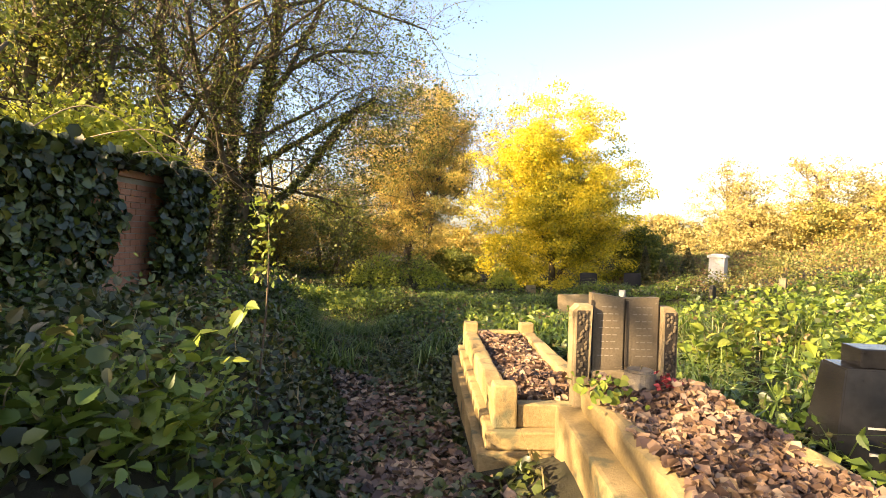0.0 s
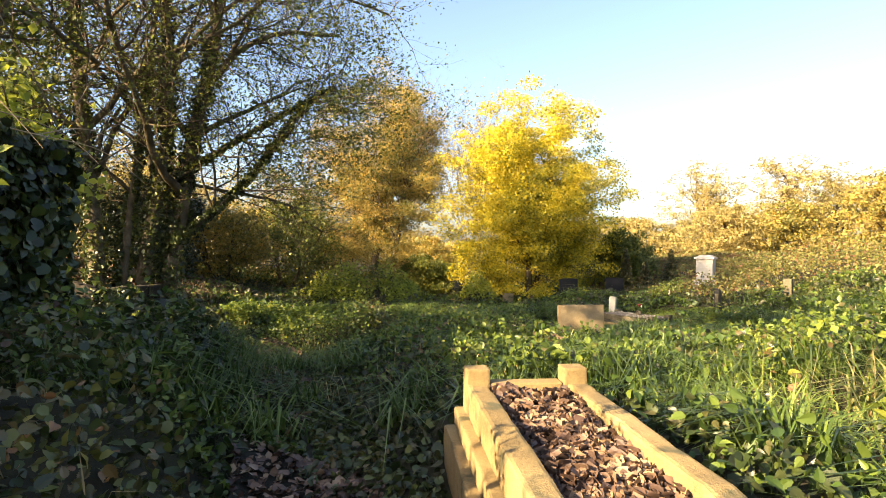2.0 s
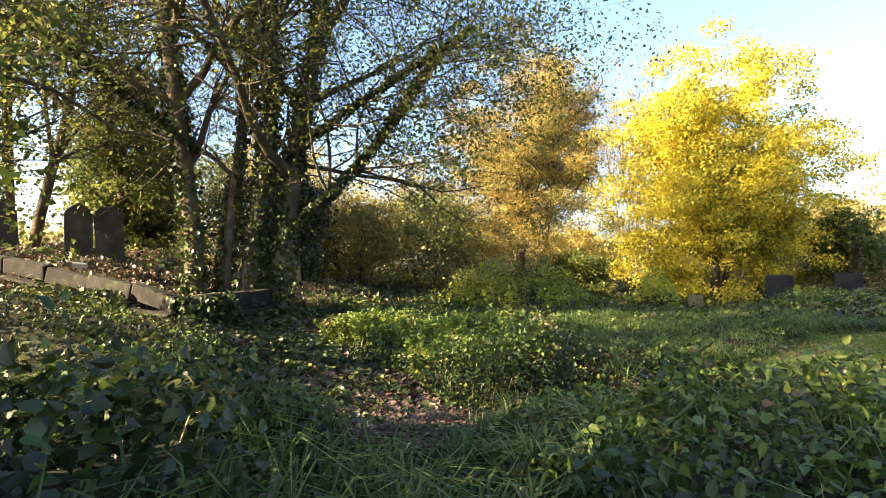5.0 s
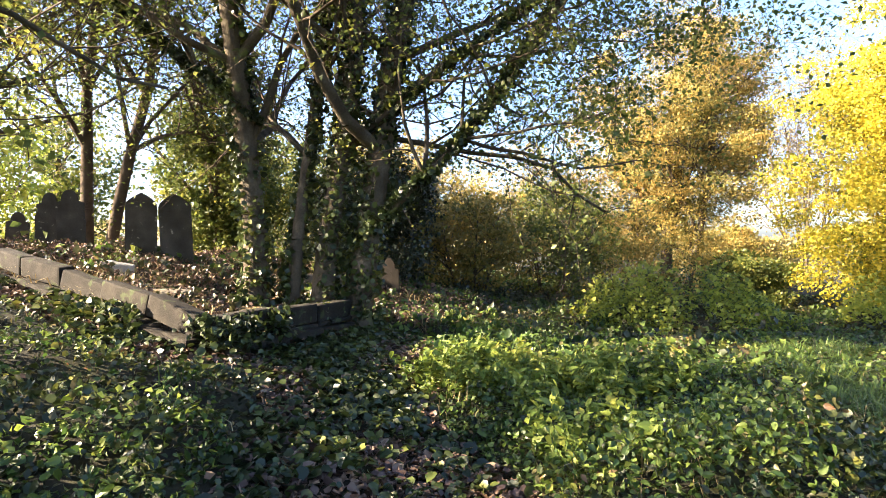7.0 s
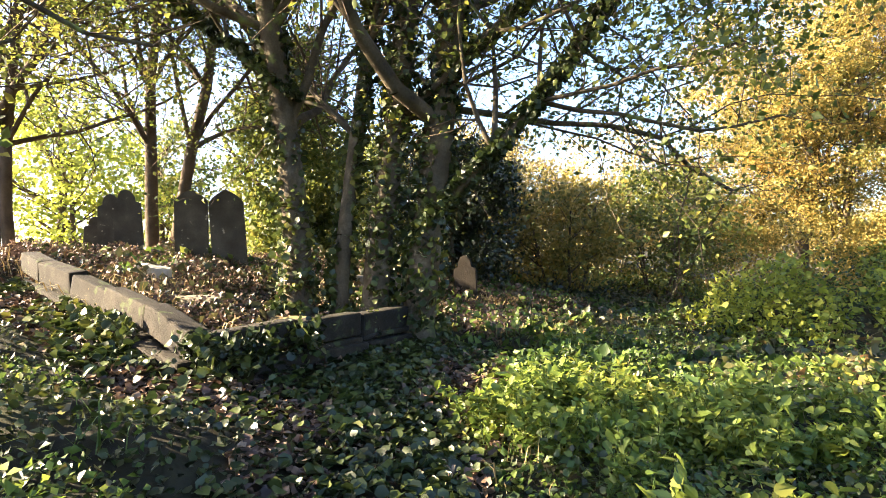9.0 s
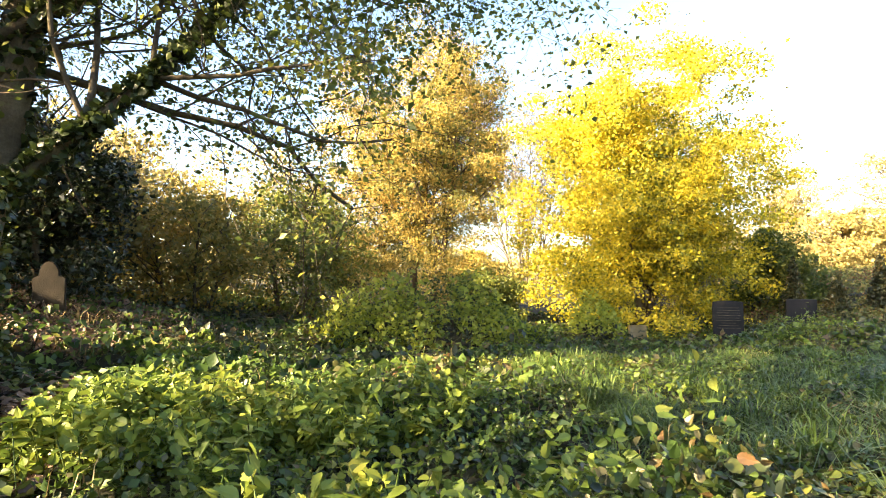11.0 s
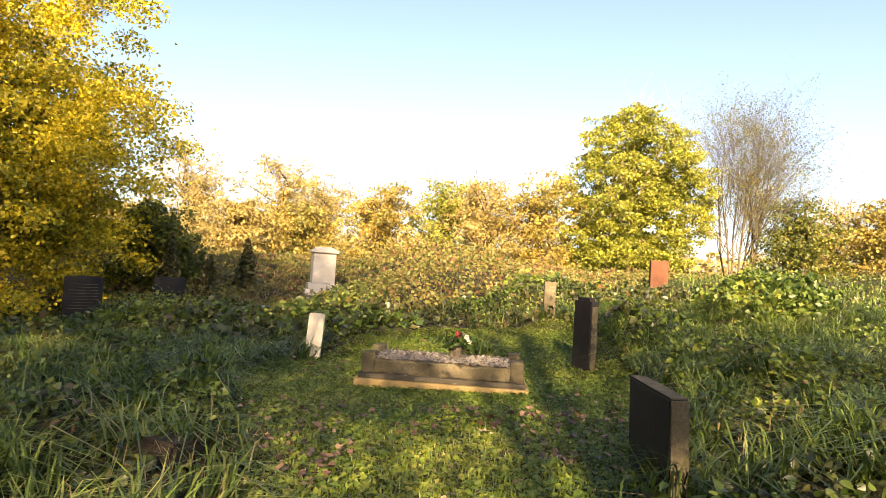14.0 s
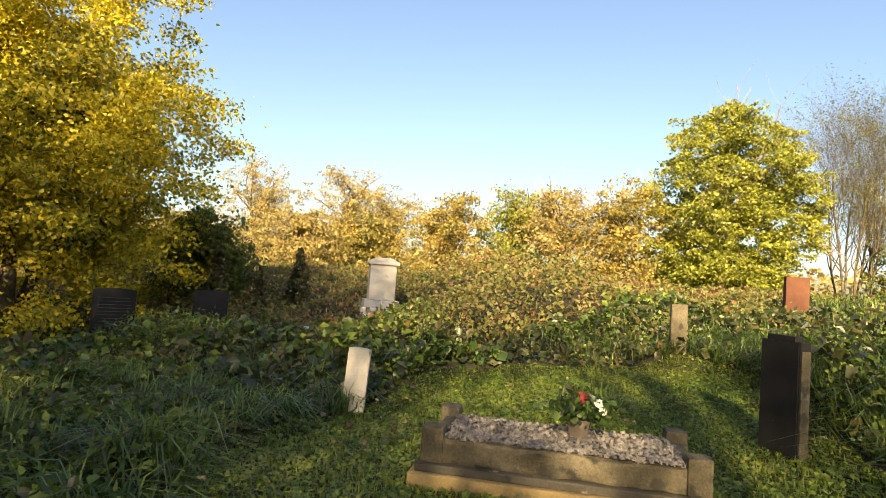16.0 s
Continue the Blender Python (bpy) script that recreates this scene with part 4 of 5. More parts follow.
for x0, x1 in ((0.068, 0.238), (0.246, 0.415)):
    tilt = 0.018 if x0 < 0.2 else -0.006
    bm = slab([(x0, 0.72), (x1, 0.72), (x1, 1.118 - tilt * 0.3), (x0, 1.118 + tilt)], 0.085, 0.007)
    bmesh.ops.translate(bm, vec=(0, BL - 0.03, 0), verts=bm.verts)
    p = part("panel", bm, PANEL, stone, "worn brown-grey inscription panel")
    part("panel_border", one_box(x0 - 0.004, x0 + 0.008, BL - 0.036, BL - 0.02, 0.76, 1.10, 0.002), CARVED, stone)
    r_ = random.Random(int(x0 * 100))
    for i in range(8):
        x = x0 + 0.025 + r_.uniform(0, 0.03)
        while x < x1 - 0.045:
            k = r_.uniform(0.010, 0.028)
            part("inscription_mark", one_box(x, x + k, BL - 0.032, BL - 0.02, 1.065 - i * 0.036, 1.070 - i * 0.036, 0), GREYSTONE, stone)
            x += k + 0.010
for x0, x1, sgn in ((-0.035, 0.062, 1), (0.42, 0.50, -1)):
    hi, lo = 1.075, 1.045
    out = [(x0, 0.66), (x1, 0.66), (x1, hi if sgn > 0 else lo), (x1 - 0.03 * (sgn < 0), hi), (x0 + 0.03 * (sgn > 0), hi), (x0, lo if sgn > 0 else hi)]
    bm = slab(out, 0.125, 0.01)
    bmesh.ops.translate(bm, vec=(0, BL - 0.07, 0), verts=bm.verts)
    part("side_wing", bm, WING, stone, "brown stone wing with carved flowers")
    part("carved_inset", one_box((x0 + x1) / 2 - 0.03, (x0 + x1) / 2 + 0.03, BL - 0.0725, BL - 0.06, 0.71, 1.05, 0.002), CARVED, stone)
    bm = bmesh.new()
    r_ = random.Random(3)
    for i in range(34):
        m = bmesh.ops.create_icosphere(bm, subdivisions=1, radius=r_.uniform(0.006, 0.010))
        bmesh.ops.scale(bm, vec=(1, 0.7, 1.2), verts=m["verts"])
        bmesh.ops.translate(bm, vec=((x0 + x1) / 2 + r_.uniform(-0.022, 0.022), BL - 0.074, 0.72 + i * 0.0098), verts=m["verts"])
    tagged(part("carving", bm, PANEL, stone, "dark carved flower trail"), kind="stuff")
litter_on("leaf_heap", "brown and purple fallen leaves heaped on the near grave", B0 @ pose(0.04, 0.05, 0), BW - 0.08, BL - 0.15, 0.65, 4600, 0.07, 0.042)
n = 60
at = np.stack([rng.uniform(0.60, 0.84, n), rng.normal(2.6, 0.16, n), 0.70 + 0.07 * rng.random(n)], 1)
tagged(new("grave_ivy", leaves("grave_ivy", at, 0.036, BRIGHT, 0.5, LOBED, LOBED_F)), "yellow-green ivy leaves by the headstone", "ivy", kind="stuff")

# stone flower holder in front of the headstone
pot = tagged(new("flower_holder"), "worn pale stone flower holder with dead red flowers", "flower pot")
pot.matrix_world = B0 @ pose(0.27, BL - 0.19, 0.655)
bm = bmesh.new()
bmesh.ops.create_cone(bm, cap_ends=True, segments=20, radius1=0.082, radius2=0.074, depth=0.13)
bmesh.ops.translate(bm, vec=(0, 0, 0.065), verts=bm.verts)
bmesh.ops.bevel(bm, geom=[e for e in bm.edges if abs(e.verts[0].co.z - e.verts[1].co.z) < 1e-5], offset=0.012, segments=2, affect="EDGES")
part("bowl", bm, POT, pot)
at = rng.normal(size=(90, 3)) * (0.035, 0.04, 0.03) + (0.10, -0.02, 0.06)
part_mesh("red_flowers", leaves("red_flowers", at, 0.026, RED_PETAL, 0.3), pot, "faded dark red petals")["kind"] = "stuff"
at = rng.normal(size=(36, 3)) * (0.035, 0.035, 0.004) + (0, 0, 0.115)
part_mesh("dead_stalk", blades("dead_stalk", at, 0.035, 0.002, STRAW, 1.6), pot)["kind"] = "stuff"

# polished black stone beside it
black = tagged(new("black_memorial"), "polished black granite memorial with a sloping inscribed face", "gravestone")
black.matrix_world = pose(1.56, 2.3, gz(1.6, 2.3), 0, 0, -8)
part("base", one_box(-0.04, 0.60, -0.05, 0.40, -0.1, 0.10, 0.01), GRANITE, black)
bm = bmesh.new()
vs = [bm.verts.new(v) for v in ((0, 0, 0.1), (0.56, 0, 0.1), (0.56, 0.34, 0.1), (0, 0.34, 0.1), (0.09, 0.09, 0.66), (0.47, 0.09, 0.66), (0.47, 0.30, 0.66), (0.09, 0.30, 0.66))]
for f in ((0, 3, 2, 1), (4, 5, 6, 7), (0, 1, 5, 4), (1, 2, 6, 5), (2, 3, 7, 6), (3, 0, 4, 7)):
    bm.faces.new([vs[i] for i in f])
bmesh.ops.bevel(bm, geom=list(bm.edges), offset=0.006, segments=2, affect="EDGES")
part("body", bm, GRANITE, black)
part("cap", one_box(0.16, 0.40, 0.12, 0.28, 0.66, 0.74, 0.006), GRANITE, black)
for i in range(4):
    part("inscription_line", one_box(0.16, 0.40, 0.012 + 0.02 * i, 0.05 + 0.02 * i, 0.22 + i * 0.1, 0.232 + i * 0.1, 0), WHITESTONE, black)

# gravel-filled kerbed grave in the lane
C0 = pose(5.45, 19.5, gz(6.3, 18.9), 0, 0, -60)
CW, CD = 1.9, 0.85
lane_grave = tagged(new("gravel_grave"), "mossy stone kerbed grave filled with pale gravel", "grave")
lane_grave.matrix_world = C0
part("plinth", one_box(-0.09, CW + 0.09, -0.09, CD + 0.09, -0.15, 0.10, 0.015), SANDSTONE, lane_grave)
part("plinth", one_box(-0.05, CW + 0.05, -0.05, CD + 0.05, 0.10, 0.16, 0.012), OLDSTONE, lane_grave)
for y0 in (0.0, CD - 0.11):
    part("side_rail", worn_box(0.1, CW - 0.1, y0, y0 + 0.11, 0.16, 0.33, 0.025, y0 + 3, 0.014), MOSSY, lane_grave)
for x0 in (0.02, CW - 0.13):
    part("end_rail", one_box(x0, x0 + 0.11, 0.12, CD - 0.12, 0.16, 0.33, 0.02), MOSSY, lane_grave)
for px, py in ((-0.02, -0.02), (CW - 0.14, -0.02), (-0.02, CD - 0.14), (CW - 0.14, CD - 0.14)):
    part("corner_post", one_box(px, px + 0.16, py, py + 0.16, 0.16, 0.41, 0.02), MOSSY, lane_grave)
part("bed", one_box(0.1, CW - 0.1, 0.1, CD - 0.1, 0.14, 0.30, 0.0), GRAVEL, lane_grave)
n = 5200
at = np.stack([rng.uniform(0.13, CW - 0.13, n), rng.uniform(0.11, CD - 0.11, n), 0.305 + 0.05 * rng.random(n) ** 2], 1)
CHIP = np.array([(-0.5, 0, 0), (0, 0, 0.45), (0.5, 0.2, 0), (0.05, 1.0, 0.05), (0, 0.4, 0.5)])
CHIP_F = np.array([(0, 1, 4), (1, 2, 4), (2, 3, 4), (3, 0, 4)])
gravel = tagged(new("gravel", leaves("gravel", at, 0.032, GRAVEL, 0.8, CHIP, CHIP_F)), "pale grey stone chippings in the kerbed grave", "gravel", kind="stuff")
gravel.matrix_world = C0
n = 900
at = np.stack([rng.uniform(0.0, CW, n), rng.normal(0.05, 0.06, n), 0.335 + 0.02 * rng.random(n)], 1)
spill = tagged(new("spilt_gravel", leaves("spilt_gravel", at[np.abs(at[:, 1] - 0.055) < 0.05], 0.03, GRAVEL, 0.8, CHIP, CHIP_F)), "stone chippings spilt onto the worn kerb", "gravel", kind="stuff")
spill.matrix_world = C0
vase = tagged(new("flower_vase"), "small stone vase with white flowers and leaves", "flower pot")
vase.matrix_world = C0 @ pose(1.08, 0.46, 0.32)
bm = bmesh.new()
bmesh.ops.create_cone(bm, cap_ends=True, segments=18, radius1=0.06, radius2=0.09, depth=0.16)
bmesh.ops.translate(bm, vec=(0, 0, 0.08), verts=bm.verts)
bmesh.ops.bevel(bm, geom=[e for e in bm.edges if abs(e.verts[0].co.z - e.verts[1].co.z) < 1e-5], offset=0.01, segments=2, affect="EDGES")
part("bowl", bm, POT, vase)
at = rng.normal(size=(260, 3)) * (0.13, 0.08, 0.05) + (0, 0, 0.22)
part_mesh("foliage", leaves("foliage", at, 0.06, NETTLE, 0.3), vase)
for ox, oz in ((0.17, 0.24), (0.14, 0.30)):
    a = np.arange(12) * 2 * np.pi / 12
    at = np.stack([ox + 0.02 * np.cos(a), -0.05 + 0 * a, oz + 0.02 * np.sin(a)], 1)
    part_mesh("white_flower", leaves("white_flower", at, 0.034, PETAL, 0.8, facing=np.array((-0.3, -1.0, 0.2))), vase, "white daisy-like bloom")
at = rng.normal(size=(30, 3)) * 0.02 + (0.02, 0, 0.31)
part_mesh("red_flower", leaves("red_flower", at, 0.04, RED_PETAL, 0.3), vase)

headstone("marker_stone", "narrow pale upright marker stone leaning a little", 6.5, 21.5, -52, 0.24, 0.74, 0.09, "camber", WHITESTONE, tip=3)
tall_slate = headstone("tall_slate_headstone", "narrow dark slate headstone with a stepped top", 8.15, 17.8, -126, 0.42, 1.0, 0.13, "flat", DARKSTONE)
part("cap", one_box(-0.16, 0.14, 0.02, 0.11, 1.1205, 1.17, 0.006), DARKSTONE, tall_slate)
# Sun on the narrow side, put in as a strip of paler stone.
part("sunlit_side", one_box(0.2105, 0.222, 0.02, 0.11, 0.0, 1.05, 0.003), MOSSY, tall_slate, "sunlit edge put in as a paler strip")
# Shade on the face is put into the dark stone, sunlight into the strips.
slate = headstone("slab_headstone", "wide headstone, leaning, with shaded face and sunlit edge in its colours", 3.95, 15.78, -147, 0.74, 0.64, 0.11, "flat", DARKSTONE, lean=2)
part("sunlit_edge", one_box(0.3705, 0.381, 0.004, 0.106, 0.0, 0.755, 0.003), MOSSY, slate, "sunlit edge put in as a paler strip")
part("top_edge", one_box(-0.366, 0.369, 0.006, 0.104, 0.7605, 0.768, 0.002), MOSSY, slate, "sunlit edge put in as a paler strip")
lettered = headstone("dark_headstone", "dark headstone with a curved top and lettering", 7.9, 32.2, -15, 0.95, 1.5, 0.14, "camber", DARKSTONE)
carved_lines(lettered, 9, 0.85, 1.38, 0.085, MOSSY)
headstone("dark_headstone", "low dark headstone half covered by ivy", 10.3, 32.0, -20, 0.9, 1.2, 0.16, "flat", DARKSTONE)
# Same stone as slab_headstone, added again here with its sunlit face in brown.
headstone("low_headstone", "low pale brown headstone with a flat top", 2.75, 12.1, -8, 0.78, 0.88, 0.12, "flat", WING, tip=-1)
headstone("red_headstone", "reddish sandstone headstone in the grass", 19.3, 19.4, -60, 0.55, 1.15, 0.2, "flat", REDSTONE)
headstone("small_headstone", "small grey marker stone in the grass", 11.5, 19.75, -55, 0.24, 0.98, 0.12, "flat", MOSSY)
headstone("small_headstone", "small grey marker stone in the grass", 15.6, 15.9, -70, 0.26, 0.85, 0.12, "flat", MOSSY)
headstone("stub_stone", "short weathered stone stub under the maple", 4.6, 31.6, 0, 0.55, 0.8, 0.14, "flat", SANDSTONE)
headstone("cusped_headstone", "grey headstone with a cusped top among dead stems", -9.0, 23.6, 20, 0.5, 1.15, 0.12, "shoulder", CARVED)
for k, (sx, sy, w, h, kind, tp) in enumerate([(-12.85, 19.5, 0.62, 1.75, "gothic", 1), (-12.35, 20.05, 0.66, 1.85, "gothic", -2), (-15.9, 19.45, 0.5, 1.7, "shoulder", 2), (-14.9, 19.4, 0.55, 1.7, "shoulder", -2),
                                             (-19.5, 20.8, 0.55, 1.5, "shoulder", 4), (-18.8, 21.2, 0.5, 1.5, "round", 1)]):
    headstone("tall_headstone", "tall grey headstone against the light", sx, sy, 48, w, h, 0.14, kind, OLDSTONE, tip=tp, foot=0.25, group="tall headstones by the trees")

# pedestal monument
mon = tagged(new("pedestal_monument"), "pale stone pedestal monument with a moulded cap", "monument")
mon.matrix_world = pose(13.4, 28.5, gz(13.4, 28.5), 0, 0, -38)
for nm, k, z0, z1, b in (("base", 0.56, -0.2, 0.35, 0.02), ("step", 0.48, 0.35, 0.55, 0.02), ("die", 0.36, 0.55, 1.52, 0.02), ("cornice", 0.43, 1.52, 1.62, 0.02)):
    part(nm, one_box(-k, k, -k, k, z0, z1, b), WHITESTONE, mon)
bm = bmesh.new()
bmesh.ops.create_cone(bm, cap_ends=True, segments=4, radius1=0.56, radius2=0.3, depth=0.1, matrix=pose(0, 0, 1.67, 0, 0, 45))
part("cap", bm, WHITESTONE, mon)

# ---- old brick wall under ivy ----
wall = tagged(new("wall_west"), "old red brick wall mostly hidden under ivy", "wall", kind="structure")
part("core", one_box(-4.02, -3.83, -6.0, 8.1, -0.3, 2.02, 0.01), MORTAR, wall)
part("coping", one_box(-4.06, -3.79, -6.0, 8.12, 2.02, 2.11, 0.01), BRICK, wall)
brick_mesh = bpy.data.meshes.new("brick")
bm = one_box(-0.012, 0.014, -0.107, 0.107, -0.033, 0.033, 0.003)
bm.to_mesh(brick_mesh)
bm.free()
brick_mesh.materials.append(BRICK)
for row in range(25):
    for col in range(8):
        y = 5.9 + col * 0.225 + (0.112 if row % 2 else 0)
        ob = new("brick", brick_mesh)
        ob.parent = wall
        ob.location = (-3.832 + rng.uniform(0, 0.006), y, 0.12 + row * 0.075)
n = 26000
yy, zz = rng.uniform(-5.5, 8.25, n), rng.uniform(-0.2, 2.25, n)
bare = (yy > 6.05 + 0.15 * np.sin(zz * 5)) & (yy < 7.05 + 0.1 * np.sin(zz * 4)) & (zz > 0.7) & (zz < 2.2)
yy, zz = yy[~bare], zz[~bare]
xx = -3.80 + 0.16 * rng.random(len(yy)) + 0.10 * (1 + wave(yy, zz, 4, 1.4)) + 0.25 * smooth((1.0 - zz) / 1.0)
ivy_wall = leaves("wall_ivy", np.stack([xx, yy, zz], 1), 0.095, IVY, 0.55, LOBED, LOBED_F, facing=np.array((1.0, 0, 0.35)))
tagged(new("wall_ivy", ivy_wall), "dark ivy hanging over the brick wall", "ivy", kind="stuff")
n = 5000
top = np.stack([rng.normal(-3.9, 0.2, n), rng.uniform(-5.5, 8.3, n), 2.10 + 0.16 * rng.random(n)], 1)
tagged(new("wall_top_ivy", leaves("wall_top_ivy", top, 0.095, IVY, 0.4, LOBED, LOBED_F)), "ivy piled along the wall top", "ivy", kind="stuff")

# ---- old plot edging by the trees ----
plot = tagged(new("plot_edging"), "weathered stone edging of a raised old burial plot, tree shade in its dark colour", "edging")
plot.location = (-7.12, 15.93, gz(-7.12, 15.93))


def edge_run(x0, y0, x1, y1, blocks, loose=1.0):
    r_ = random.Random(9)
    L = math.hypot(x1 - x0, y1 - y0)
    ang = math.degrees(math.atan2(y1 - y0, x1 - x0))
    for i in range(blocks):
        a, b = i / blocks * L + 0.01, (i + 1) / blocks * L - 0.01
        cx, cy = x0 + (x1 - x0) * (a + b) / 2 / L, y0 + (y1 - y0) * (a + b) / 2 / L
        z = 0.08 + gz(cx, cy) - gz(-7.12, 15.93)
        slope = -math.degrees(math.atan2(gz(x1, y1) - gz(x0, y0), L))
        for nm, y_a, y_b, z0, z1 in (("plinth_block", -0.22, 0.22, -0.4, 0.06), ("ledge_block", -0.15, 0.17, 0.06, 0.14), ("edging_block", -0.11, 0.13, 0.14, 0.44)):
            bm = one_box(-(b - a) / 2, (b - a) / 2, y_a, y_b, z0, z1, 0.035)
            ob = part(nm, bm, EDGING, plot)
            ob.matrix_basis = pose(cx + 7.12, cy - 15.93, z + loose * r_.uniform(-0.03, 0.03), loose * r_.uniform(-3, 3), slope + loose * r_.uniform(-2, 2), ang + loose * r_.uniform(-2, 2))


edge_run(-7.45, 16.1, -7.7, 19.6, 3)
edge_run(-7.62, 16.12, -12.6, 16.6, 5, 2.4)

# ---- single nettle plants by the path ----


def nettle_plant(x, y, h, seed):
    r_ = np.random.default_rng(seed)
    root = tagged(new("nettle_plant"), "leafy bright green nettle clump beside the path", "nettle", group="nettles by the path")
    root.location = (x, y, gz(x, y) + 0.62 * float(growth(x, y)))
    stems, at, face = [], [], []
    for _ in range(9):
        ox, oy = r_.normal(size=2) * 0.12
        lx, ly = r_.normal(size=2) * 0.16
        hh = h * r_.uniform(0.6, 1.1)
        p = np.array((ox, oy, -0.05))
        for i in range(9):
            q = np.array((ox + lx * (i + 1) / 9 * hh * 2, oy + ly * (i + 1) / 9 * hh * 2, hh * (i + 1) / 9))
            stems.append((*p, *q, 0.005, 0.004))
            p = q
            if i >= 1:
                for a in (0, math.pi):
                    b = a + (i % 2) * math.pi / 2 + r_.normal() * 0.2
                    o = np.array((math.cos(b), math.sin(b), 0.0))
                    at.append(q + o * (0.055 - 0.003 * i) + (0, 0, 0.005))
    part_mesh("stalk", tubes("stalk", stems, NETTLE, 4), root)["kind"] = "stuff"
    part_mesh("foliage", leaves("foliage", np.array(at), 0.08, BRIGHT, 0.62, SERRATE, SERRATE_F), root)["kind"] = "stuff"


bed_rng = random.Random(71)
NETTLE_BED = []
for _ in range(46):
    u, v = bed_rng.uniform(0, 1), bed_rng.uniform(0, 1)
    NETTLE_BED.append((-5.1 + 2.9 * u, 16.9 + 0.4 * u + 2.2 * v, bed_rng.uniform(0.32, 0.55)))
for k, (px, py, h) in enumerate([(-1.32, 2.35, 0.48), (-1.25, 2.05, 0.30), (-1.6, 1.85, 0.28), (-1.05, 1.95, 0.26), (-1.75, 2.3, 0.25), (-1.5, 2.15, 0.36), (-1.12, 2.3, 0.34), (0.95, 6.9, 0.3), (-3.4, 10.4, 0.45), (-3.2, 11.4, 0.35), (-4.0, 11.2, 0.45), (-3.7, 10.9, 0.4),
                                 (-2.3, 15.6, 0.55), (-2.9, 15.5, 0.6), (-3.2, 15.9, 0.5), (-2.6, 16.1, 0.5), (-3.5, 16.5, 0.5), (-1.2, 16.2, 0.35), (0.7, 10.6, 0.4), (0.2, 12.6, 0.4), (-1.6, 16.4, 0.4),
                                 (2.2, 4.6, 0.4), (2.6, 3.6, 0.5), (3.3, 4.4, 0.5), (2.9, 5.4, 0.45), (6.8, 15.2, 0.4), (7.2, 16.2, 0.35), (-2.9, 17.6, 0.5), (-2.0, 18.6, 0.5)] + NETTLE_BED):
    nettle_plant(px, py, h, 200 + k)

# ---- rubble and slabs on the old plot ----


def rough_block(name, label, category, x, y, z, sx, sy, sz, turn, lean, tip, material, seed):
    r_ = random.Random(seed)
    bm = bmesh.new()
    bmesh.ops.create_cube(bm, size=1.0)
    bmesh.ops.subdivide_edges(bm, edges=list(bm.edges), cuts=3, use_grid_fill=True)
    for v in bm.verts:
        w = noise.noise(Vector((v.co.x * 2.2 + seed, v.co.y * 2.2, v.co.z * 2.2)))
        v.co *= 1 + 0.16 * w
    bmesh.ops.scale(bm, vec=(sx, sy, sz), verts=bm.verts)
    bmesh.ops.bevel(bm, geom=[e for e in bm.edges if e.calc_face_angle(0) > 0.9], offset=min(sx, sy, sz) * 0.08, segments=2, affect="EDGES")
    me = bpy.data.meshes.new(name)
    bm.to_mesh(me)
    bm.free()
    me.materials.append(material)
    ob = tagged(new(name, me), label, category)
    ob.matrix_world = pose(x, y, gz(x, y) + z, lean, tip, turn)
    return ob


rough_block("fallen_slab", "pale broken slab lying by the tree roots", "stone", -8.5, 18.1, 0.10, 0.55, 0.4, 0.34, 30, 6, 4, SANDSTONE, 1)
rough_block("table_tomb", "worn pinkish stone tomb block behind the trunks", "tomb", -9.9, 21.6, 0.20, 1.3, 0.7, 0.62, 38, 0, 3, GREYSTONE, 2)
rough_block("stone_post", "thin leaning stone post at the plot corner", "stone post", -7.75, 19.9, 0.30, 0.16, 0.16, 0.95, 10, 4, -5, GREYSTONE, 3)
rough_block("fallen_slab", "grey slab propped on edge in the litter", "stone", -11.6, 18.0, 0.18, 0.5, 0.15, 0.55, 40, 14, 10, WHITESTONE, 4)
rough_block("fallen_slab", "grey ledger slab lying flat in the litter", "stone", -12.6, 18.5, 0.14, 1.5, 0.7, 0.26, 44, 2, 3, GREYSTONE, 5)
rough_block("fallen_slab", "long low kerb stone half buried in leaves", "stone", -10.3, 17.7, 0.10, 1.4, 0.3, 0.28, 8, 3, 2, GREYSTONE, 6)
rough_block("fallen_slab", "mossy slab leaning over in the weeds", "stone", -14.6, 17.6, 0.16, 1.2, 0.5, 0.34, 30, 5, -6, GREYSTONE, 7)
rough_block("fallen_slab", "mossy slab leaning over in the weeds", "stone", -16.2, 19.0, 0.16, 1.4, 0.5, 0.34, 50, -4, 5, GREYSTONE, 8)
rough_block("log", "short dark log lying at the edge of the weeds", "log", -6.7, 21.6, 0.10, 0.9, 0.24, 0.22, 10, 0, 4, BARK, 9)
rough_block("half_buried_stone", "grey stump of stone sunk in ivy by the lane", "stone", 2.3, 18.3, 0.04, 0.36, 0.3, 0.42, 20, 5, 8, CARVED, 10)
rough_block("flat_stone", "pale flat stone lying in the grass", "stone", 10.2, 26.8, 0.30, 0.9, 0.5, 0.12, -30, 6, 4, WHITESTONE, 11)

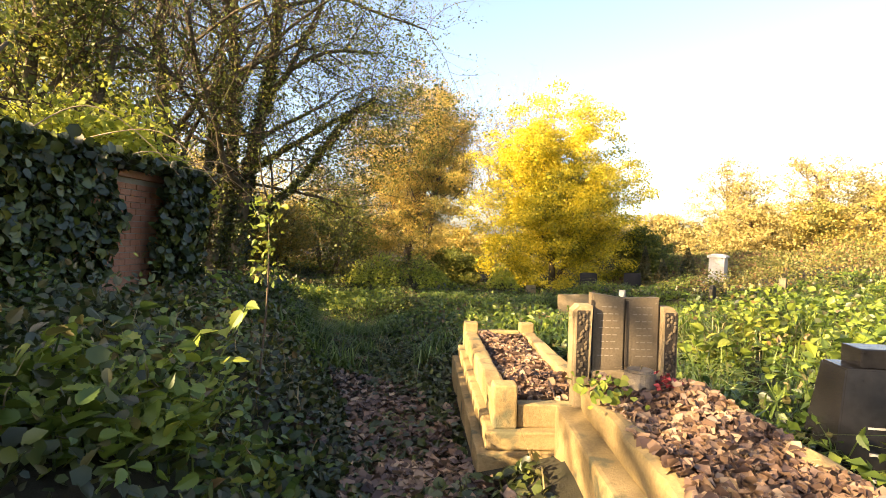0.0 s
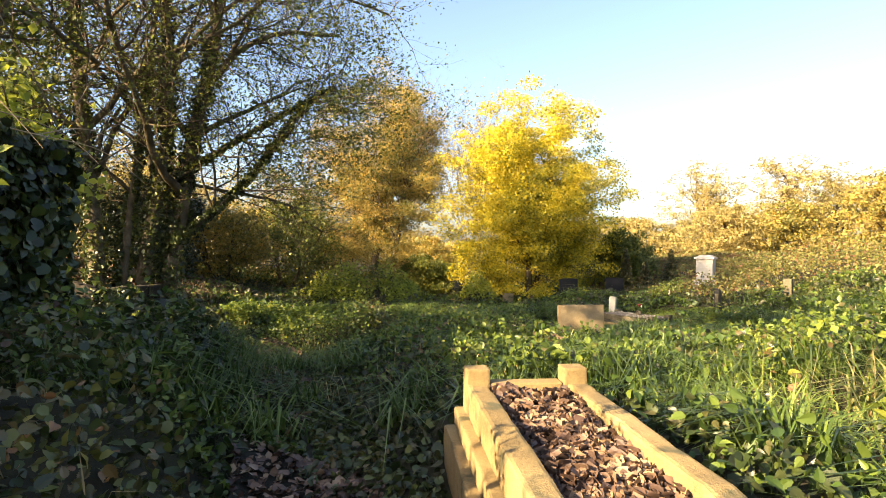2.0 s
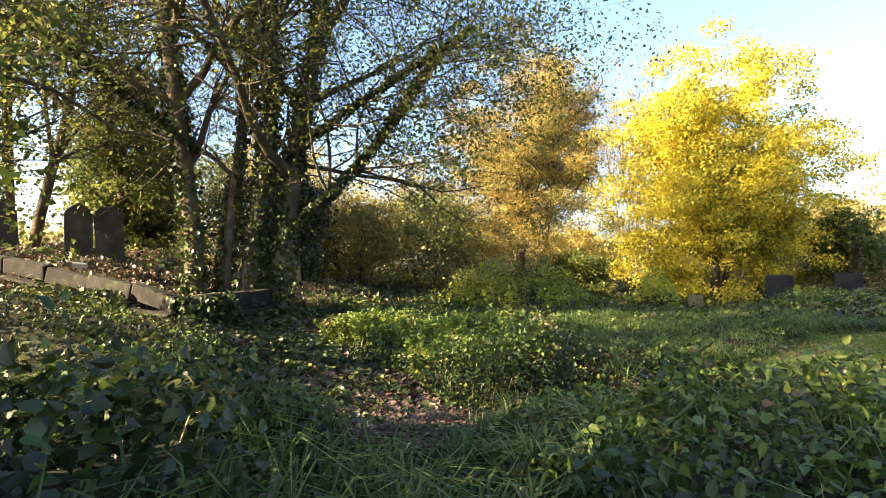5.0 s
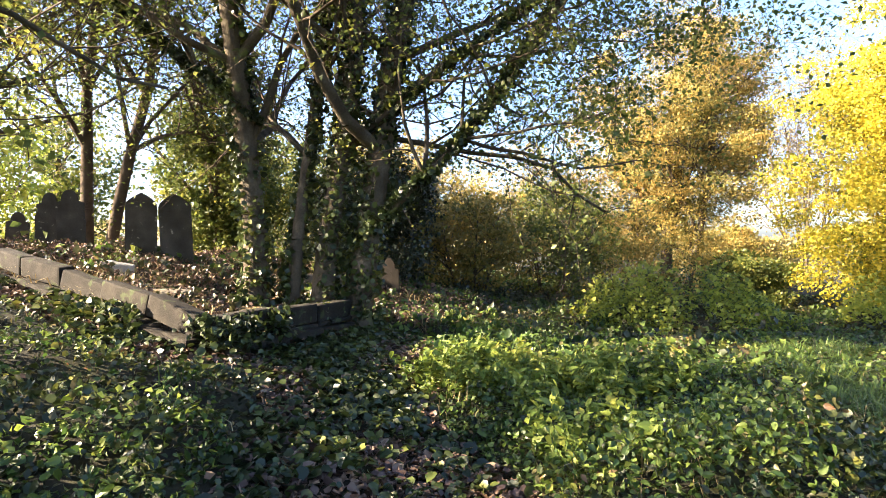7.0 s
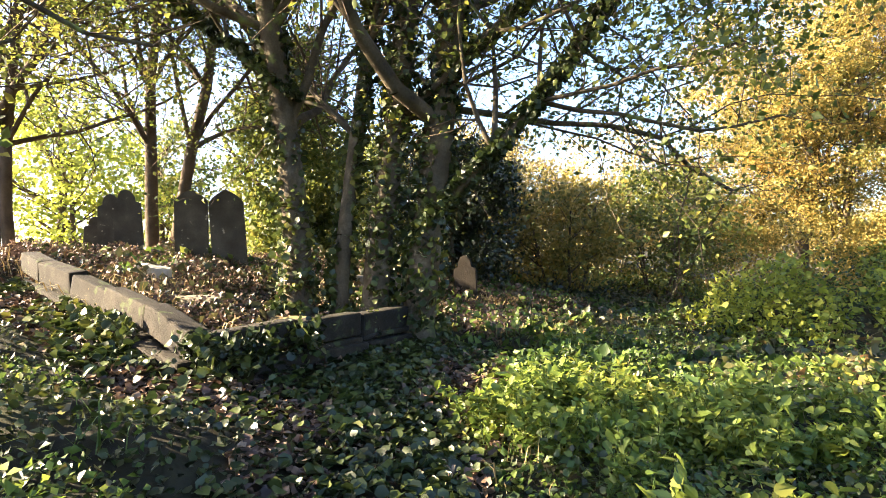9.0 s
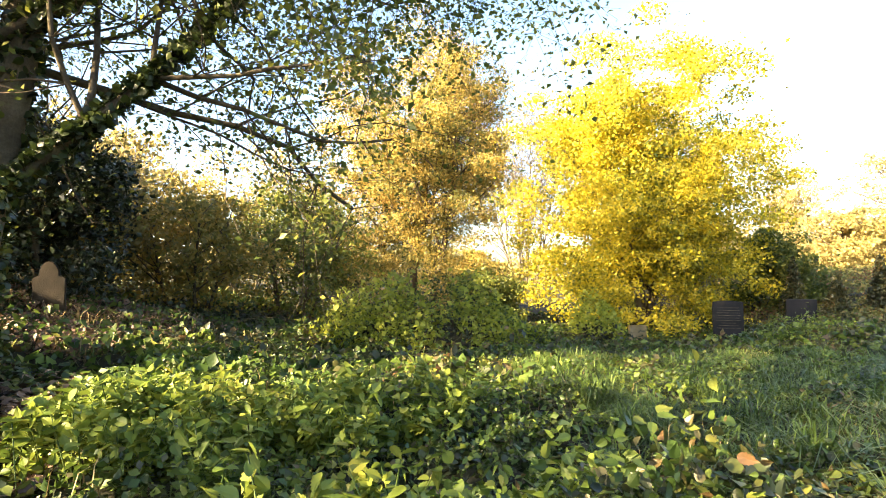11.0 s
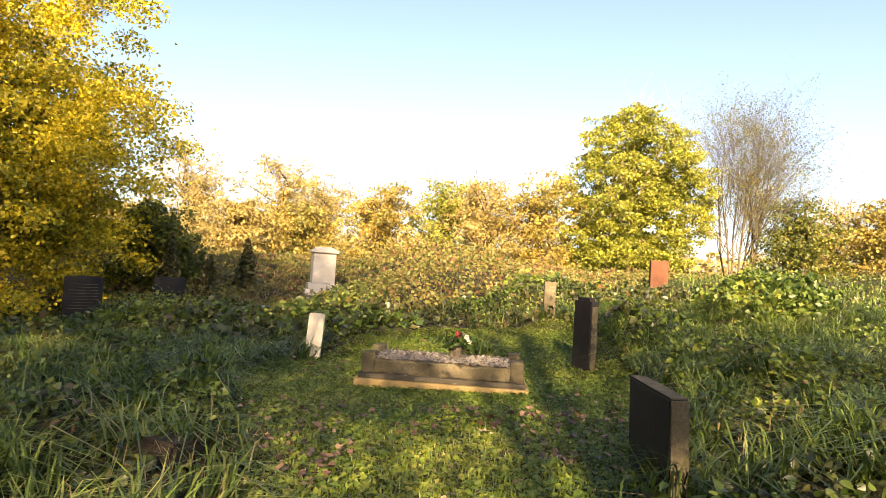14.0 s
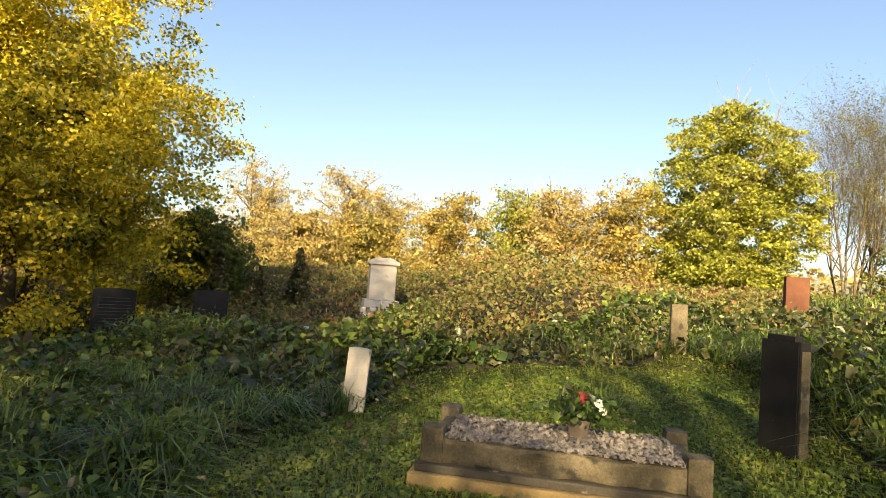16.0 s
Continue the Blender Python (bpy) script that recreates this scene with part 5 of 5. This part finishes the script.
# arching bare canes by the wall
for k, (cx, cy, dx, dy, rise, run) in enumerate([(-3.7, 6.3, 0.7, 0.5, 0.25, 1.5), (-3.7, 6.9, 0.5, 0.8, 0.2, 1.7), (-3.8, 5.6, 0.9, 0.3, 0.4, 1.5), (-3.8, 7.6, 0.6, 0.7, 0.35, 1.6), (-3.8, 4.9, 0.8, 0.4, 0.45, 1.5)]):
    u = np.linspace(0, 1, 16)
    pts = np.stack([cx + dx * run * u, cy + dy * run * u, 2.15 + rise * 4 * u * (1 - u) - 0.25 * u + 0.03 * np.sin(9 * u + k)], 1)
    tagged(new("bramble_cane", pipe("bramble_cane", pts, 0.007 * (1.1 - u * 0.8), PALE_TWIG)), "pale bare cane arching out from the wall top", "cane", "canes over the wall")

# ---- tall sapling beside the path ----
sap = tagged(new("sapling"), "thin tall sapling with yellow-green leaves beside the path", "sapling")
sap.location = (-1.25, 3.6, gz(-1.25, 3.6))
u = np.linspace(0, 1, 12)
part_mesh("stem", pipe("stem", np.stack([0.10 * np.sin(2 * u), 0.05 * u, -0.05 + 1.5 * u], 1), 0.010 * (1.1 - 0.75 * u), TWIG), sap)
t = rng.uniform(0.68, 1.05, 120)
a = rng.uniform(0, 6.28, 120)
r = rng.uniform(0.02, 0.15, 120)
part_mesh("foliage", leaves("foliage", np.stack([0.10 * np.sin(2 * t) + r * np.cos(a), 0.05 * t + r * np.sin(a), 1.5 * t], 1), 0.04, BRIGHT, 0.35, SERRATE, SERRATE_F), sap)["kind"] = "stuff"

# ivy hanging over the plot edging
n = 3600
t = rng.random(n)
first = rng.random(n) < 0.5
ex = np.where(first, -7.12 - 0.48 * t, -7.3 - 3.5 * t) + rng.normal(0, 0.16, n)
ey = np.where(first, 15.93 + 3.67 * t, 15.95 + 0.35 * t) + rng.normal(0, 0.16, n)
keep = wave(ex * 2, ey * 2, 80, 1.4) > 0.0
ex, ey = ex[keep], ey[keep]
top = gz(-7.12, 15.93) + 0.06 + 0.45 * (ground(ex, ey) - gz(-7.12, 15.93))
tagged(new("edging_ivy", leaves("edging_ivy", np.stack([ex, ey, top + rng.uniform(0.1, 0.48, len(ex))], 1), 0.075, IVY, 0.4, LOBED, LOBED_F)), "dark ivy straggling over the plot edging", "ivy", kind="stuff")
